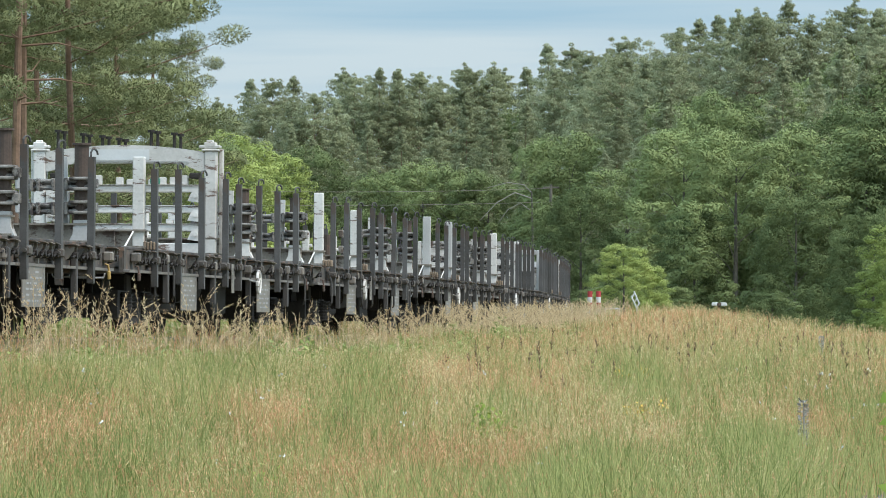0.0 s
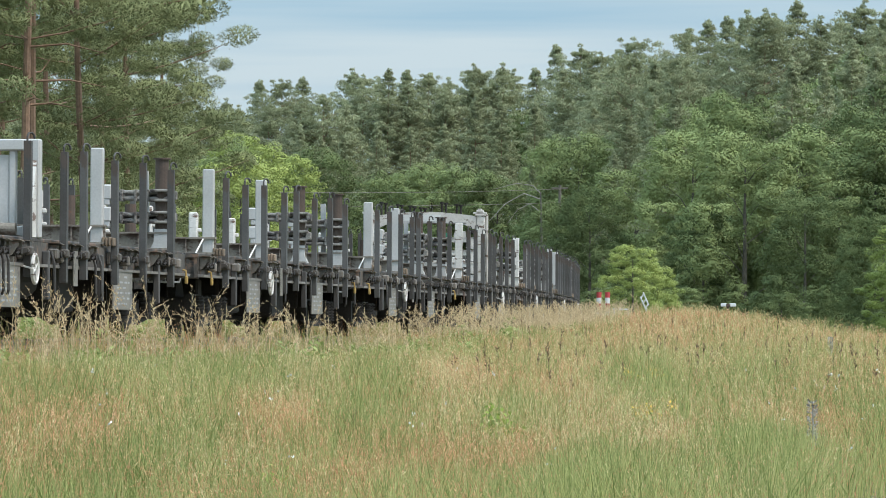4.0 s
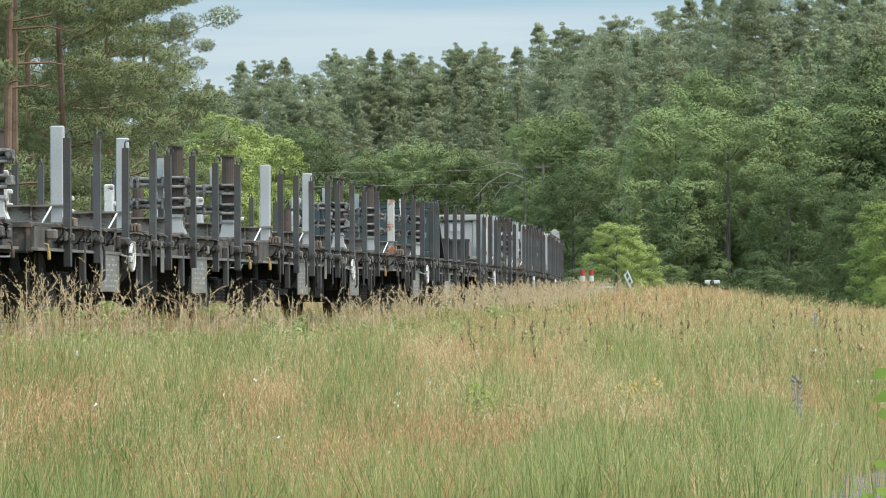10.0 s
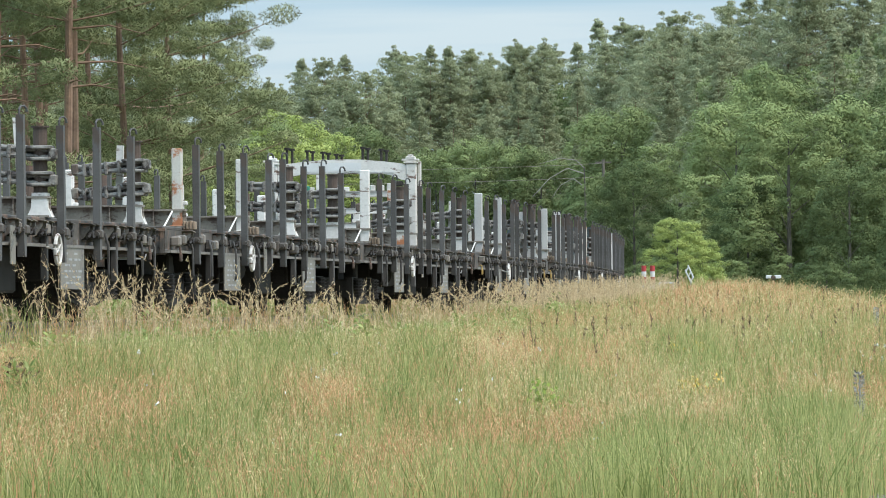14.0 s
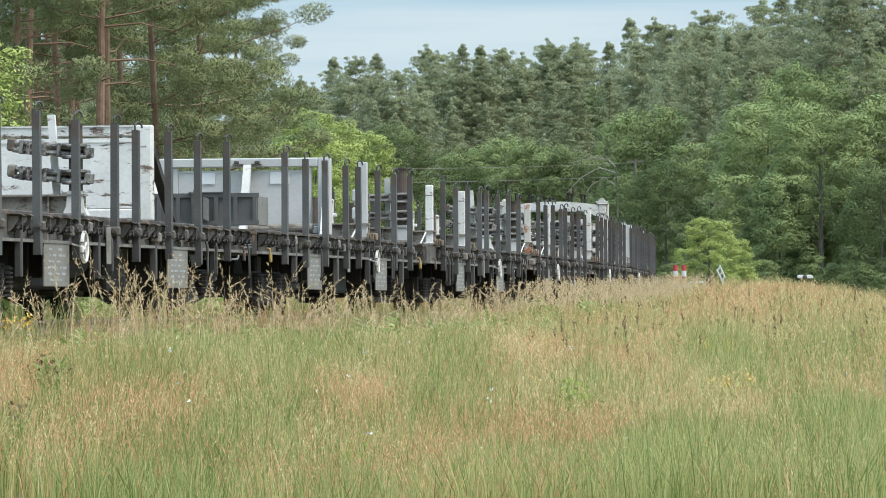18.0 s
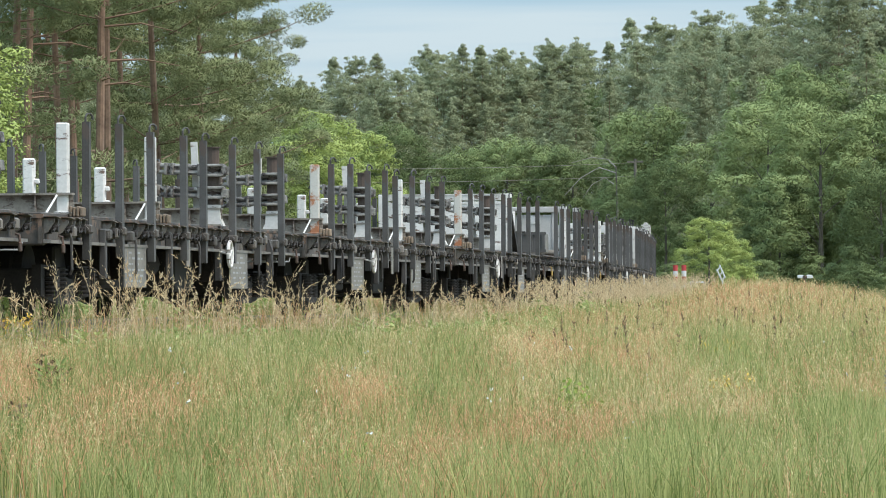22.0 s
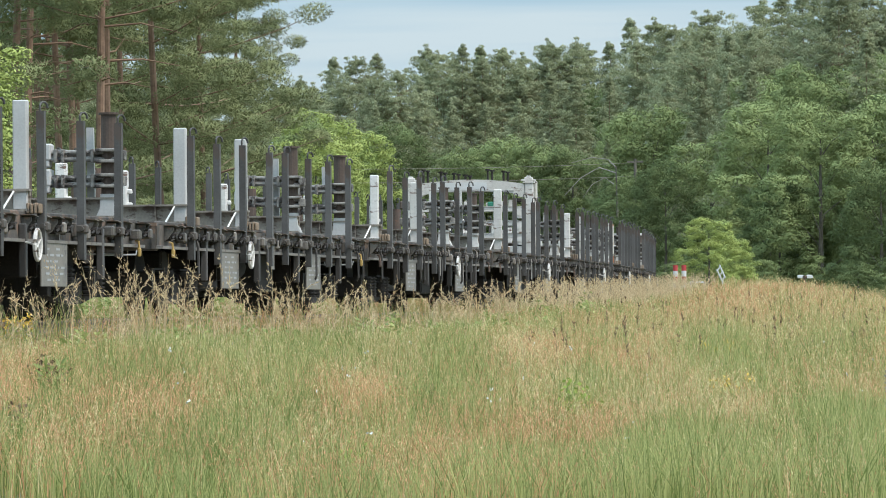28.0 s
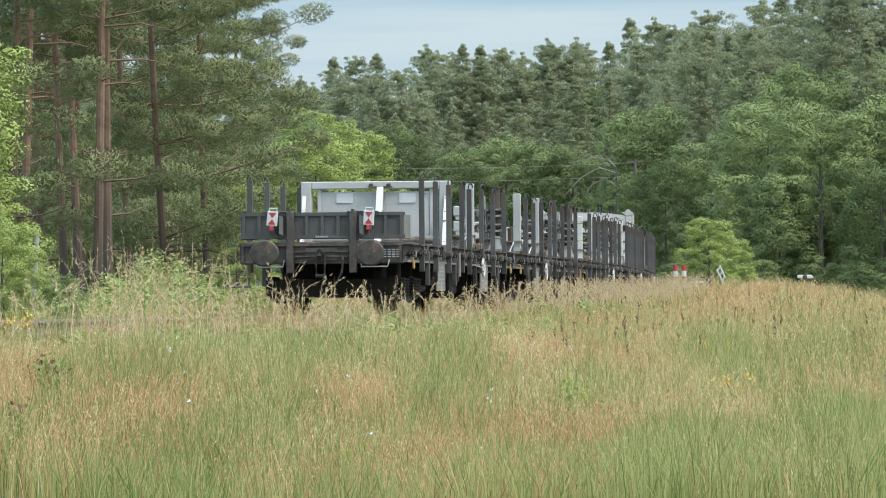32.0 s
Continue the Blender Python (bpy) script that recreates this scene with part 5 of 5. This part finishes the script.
def saplings():
    """Leafy shoots close to the camera, and the bare path behind them."""
    rng = np.random.default_rng(29)
    for x, y, top, wide, k, leafy in ((1.285, 12.0, 0.09, 0.035, 42, 0.36), (1.31, 12.1, 0.05, 0.04, 36, 0.4), (1.165, 12.0, -0.225, 0.045, 26, 0.25), (1.21, 12.05, -0.235, 0.05, 26, 0.25)):
        t = new("sapling")
        z = float(ground_z(x, y))
        t.location = (x, y, z)
        h = top - z
        bm = bmesh.new()
        tube(bm, [(0, 0, -0.05), (0.02, 0, h * 0.5), (0, 0.01, h)], [0.008, 0.005, 0.002], 6)
        part("stem", bm, WEED, t)
        c = np.stack([rng.normal(0, wide, k), rng.normal(0, wide, k), h - leafy * rng.uniform(0, 1, k)], 1)
        d = np.stack([c[:, 0] * 14, c[:, 1] * 14, rng.uniform(-0.6, 0.5, k)], 1) + rng.normal(0, 0.4, (k, 3))
        v, f = rhombs(c, d, 0.05 * rng.uniform(0.7, 1.3, k), 0.036 * rng.uniform(0.7, 1.2, k), rng)
        part("crown", soup("crown", v, f, SHOOT), None, t)
        tagged(t, "small leafy yellow-green sapling at the meadow's edge", "sapling", "saplings")
    gx, gy = np.meshgrid(np.arange(3.0, 14.1, 0.5), np.arange(30.0, 45.6, 0.5))
    gx = gx + 0.15 * (gy - 39.7)
    v = np.stack([gx, gy, ground_z(gx, gy) + 0.012], -1).reshape(-1, 3)
    m = gx.shape[1]
    i, j = np.meshgrid(np.arange(m - 1), np.arange(gx.shape[0] - 1))
    a = (j * m + i).ravel()
    tagged(new("path", soup("path", v, np.stack([a, a + 1, a + m + 1, a + m], 1), PATH)), "bare grey trodden soil path at the meadow's edge", "path", kind="structure")


saplings()


def dead_spikes():
    """Two dead mullein spikes, and thin dark dock stalks on the rise."""
    rng = np.random.default_rng(77)
    for x, y, h, r in ((3.93, 47.4, 0.72, 0.05), (7.32, 84.9, 0.62, 0.045)):
        t = new("dead_mullein")
        t.location = (x, y, float(ground_z(x, y)))
        bm = bmesh.new()
        tube(bm, [(0, 0, -0.03), (0.01, 0, h * 0.6), (0, 0, h)], [0.012, 0.01, 0.005], 6)
        part("stem", bm, DRY, t)
        k = 220
        a, u = rng.uniform(0, 6.28, k), rng.uniform(0.4, 1, k)
        q = np.stack([np.cos(a), np.sin(a), rng.uniform(0, 0.8, k)], 1)
        v, f = rhombs(np.stack([0.4 * r * np.cos(a), 0.4 * r * np.sin(a), u * h], 1), q, np.full(k, r * 0.8), np.full(k, 0.018), rng)
        tagged(part("seed_head", soup("seed_head", v, f, DRY), None, t), kind="stuff")
        tagged(t, "dead grey mullein spike in the grass", "wild plant", "dead spikes of the meadow")
    n = 130
    y = 1 / rng.uniform(1 / 122, 1 / 56, n)
    x = y * rng.uniform(0.015, 0.115, n)
    h = rng.uniform(0.55, 0.85, n)
    v, f, tip, way = strip_blades(n, x, y, ground_z(x, y), h, np.full(n, 0.009), np.full(n, 0.06), rng)
    hv, hf = heads(tip, way, h, 14, 0.05, rng, 0.06, 0.3)
    tagged(new("dock_stalks", soup("dock_stalks", np.concatenate([v, hv]), np.concatenate([f, hf + len(v)]), DOCK)), "thin dark brown dock stalks on the grassy rise", "wild plants", kind="stuff")


dead_spikes()


# ---- at the end of the field ----
def warning_post(px, d):
    x = spot(px, d)
    z0, z1 = float(ground_z(x, d)), height_at(474, d)
    t = new("marker_post")
    t.location = (x, d, 0)
    for i in range(6):
        b = z1 - 0.2 * i
        a = b - 0.2 if i < 5 else z0 - 0.2
        if a >= b:
            break
        bm = bmesh.new()
        tube(bm, [(0, 0, a), (0, 0, b)], 0.085, 14)
        part("band", bm, WHITE if i % 2 else RED, t, "white band" if i % 2 else "red band")
    tagged(t, "upright post with red and white bands", "marker post", "posts at the end of the field")


warning_post(1196, 186)
warning_post(1211, 188)


def wires():
    d = 336
    pole = new("wooden_pole")
    bm = bmesh.new()
    x = spot(1126, d)
    z0 = float(ground_z(x, d))
    tube(bm, [(0, 0, -0.3), (0, 0, height_at(285, d) - z0)], [0.13, 0.09], 10)
    part("shaft", bm, BARK_OAK, pole)
    bm = bmesh.new()
    soft_box(bm, -0.5, 0.5, -0.05, 0.05, height_at(292, d) - z0, height_at(289, d) - z0, 0.01)
    part("crossarm", bm, BARK_OAK, pole)
    pole.location = (x, d, z0)
    tagged(pole, "grey wooden line pole among the trees", "line pole")
    for y0, y1, sag in ((292, 296, 0.25), (316, 324, 0.2)):
        a, b = Vector((spot(1126, d), d, height_at(y0, d))), Vector((spot(180, 240), 240, height_at(y1 - 4, 240)))
        bm = bmesh.new()
        tube(bm, [a.lerp(b, i / 12) - Vector((0, 0, sag * 4 * (i / 12) * (1 - i / 12))) for i in range(13)], 0.012, 5)
        tagged(part("overhead_wire", bm, BEAM), "thin grey overhead wire before the wood", "wire", "overhead wires")


wires()


def dead_limb():
    d = 402.0
    t = new("dead_branch")
    at = lambda px, y: ((px - 1060) / PX * d, 0, height_at(y, d))
    t.location = (spot(1060, d), d, 0)
    for pts, r in ((((1000, 350), (1030, 318), (1062, 300), (1092, 310)), 0.07), (((1012, 292), (1050, 282), (1078, 286), (1092, 300)), 0.06), (((1034, 352), (1050, 330), (1072, 318), (1088, 330)), 0.055)):
        bm = bmesh.new()
        tube(bm, [at(*q) for q in pts], [r * 0.3, r * 0.45, r * 0.55, r * 0.7], 6)
        part("limb", bm, DRY, t)
    bm = bmesh.new()
    tube(bm, [(at(1092, 300)[0], 0, float(ground_z(spot(1092, d), d)) - 0.2), at(1094, 380), at(1092, 298)], [0.13, 0.1, 0.05], 8)
    part("trunk", bm, BARK_OAK, t)
    tagged(t, "dead pine with pale bare drooping branches", "dead tree")


dead_limb()


def white_ladder():
    """A slanting white frame of two rails and three rungs, a white bar and a double plate beyond the field."""
    d = 184.0
    t = new("white_ladder")
    t.location = (spot(1276, d), d, 0)
    up = lambda y: height_at(y, d)
    side = lambda px: (px - 1276) / PX * d
    for x0, x1, y0, y1 in ((1274, 1284, 474, 497), (1269, 1280, 482, 506)):
        bm = bmesh.new()
        tube(bm, [(side(x0), 0, up(y0)), (side(x1), 0, up(y1))], 0.03, 6)
        part("rail", bm, WHITE, t)
    for q in (0.1, 0.5, 0.9):
        bm = bmesh.new()
        tube(bm, [(side(1274 + 10 * q), 0, up(475 + 22 * q)), (side(1269 + 11 * q), 0, up(483 + 22 * q))], 0.025, 6)
        part("rung", bm, WHITE, t)
    bm = bmesh.new()
    tube(bm, [(side(1280), 0, up(503)), (side(1280), 0, float(ground_z(spot(1280, d), d)) - 0.1)], 0.035, 6)
    part("foot", bm, WHITE, t)
    tagged(t, "slanting white metal ladder with rungs", "ladder")
    t = new("white_barrier")
    t.location = (spot(1236, d), d, 0)
    side = lambda px: (px - 1236) / PX * d
    bm = bmesh.new()
    soft_box(bm, side(1221), side(1250), -0.04, 0.04, up(506), up(503), 0.01)
    part("bar", bm, WHITE, t)
    for px in (1223, 1247):
        bm = bmesh.new()
        tube(bm, [(side(px), 0, up(505)), (side(px), 0, -0.6)], 0.03, 6)
        part("foot", bm, GREY_PAINT, t)
    tagged(t, "low white bar on two short feet", "barrier")
    t = new("white_sign")
    t.location = (spot(1425, d), d, 0)
    side = lambda px: (px - 1425) / PX * d
    for a, b in ((1412, 1423), (1427, 1439)):
        bm = bmesh.new()
        soft_box(bm, side(a), side(b), -0.02, 0.02, up(499), up(493), 0.015)
        part("plate", bm, WHITE, t)
    bm = bmesh.new()
    soft_box(bm, side(1421), side(1429), -0.03, 0.03, up(500), up(494), 0.01)
    part("boss", bm, COLUMN, t, "dark middle block")
    bm = bmesh.new()
    tube(bm, [(0, 0.05, up(498)), (0, 0.05, -1.0)], 0.04, 6)
    part("foot", bm, COLUMN, t)
    tagged(t, "low post with two white oblong plates", "track sign")


white_ladder()


def motions():
    for k, w in enumerate(WAGONS):
        rows = []
        for i in range(17):
            t = i * 2.0
            x, y, h = on_track(FIRST + PITCH * k + travel(t))
            rows.append((t, pose(x, y, 0, 0, 0, -math.degrees(h))))
        walk(w, rows)


motions()
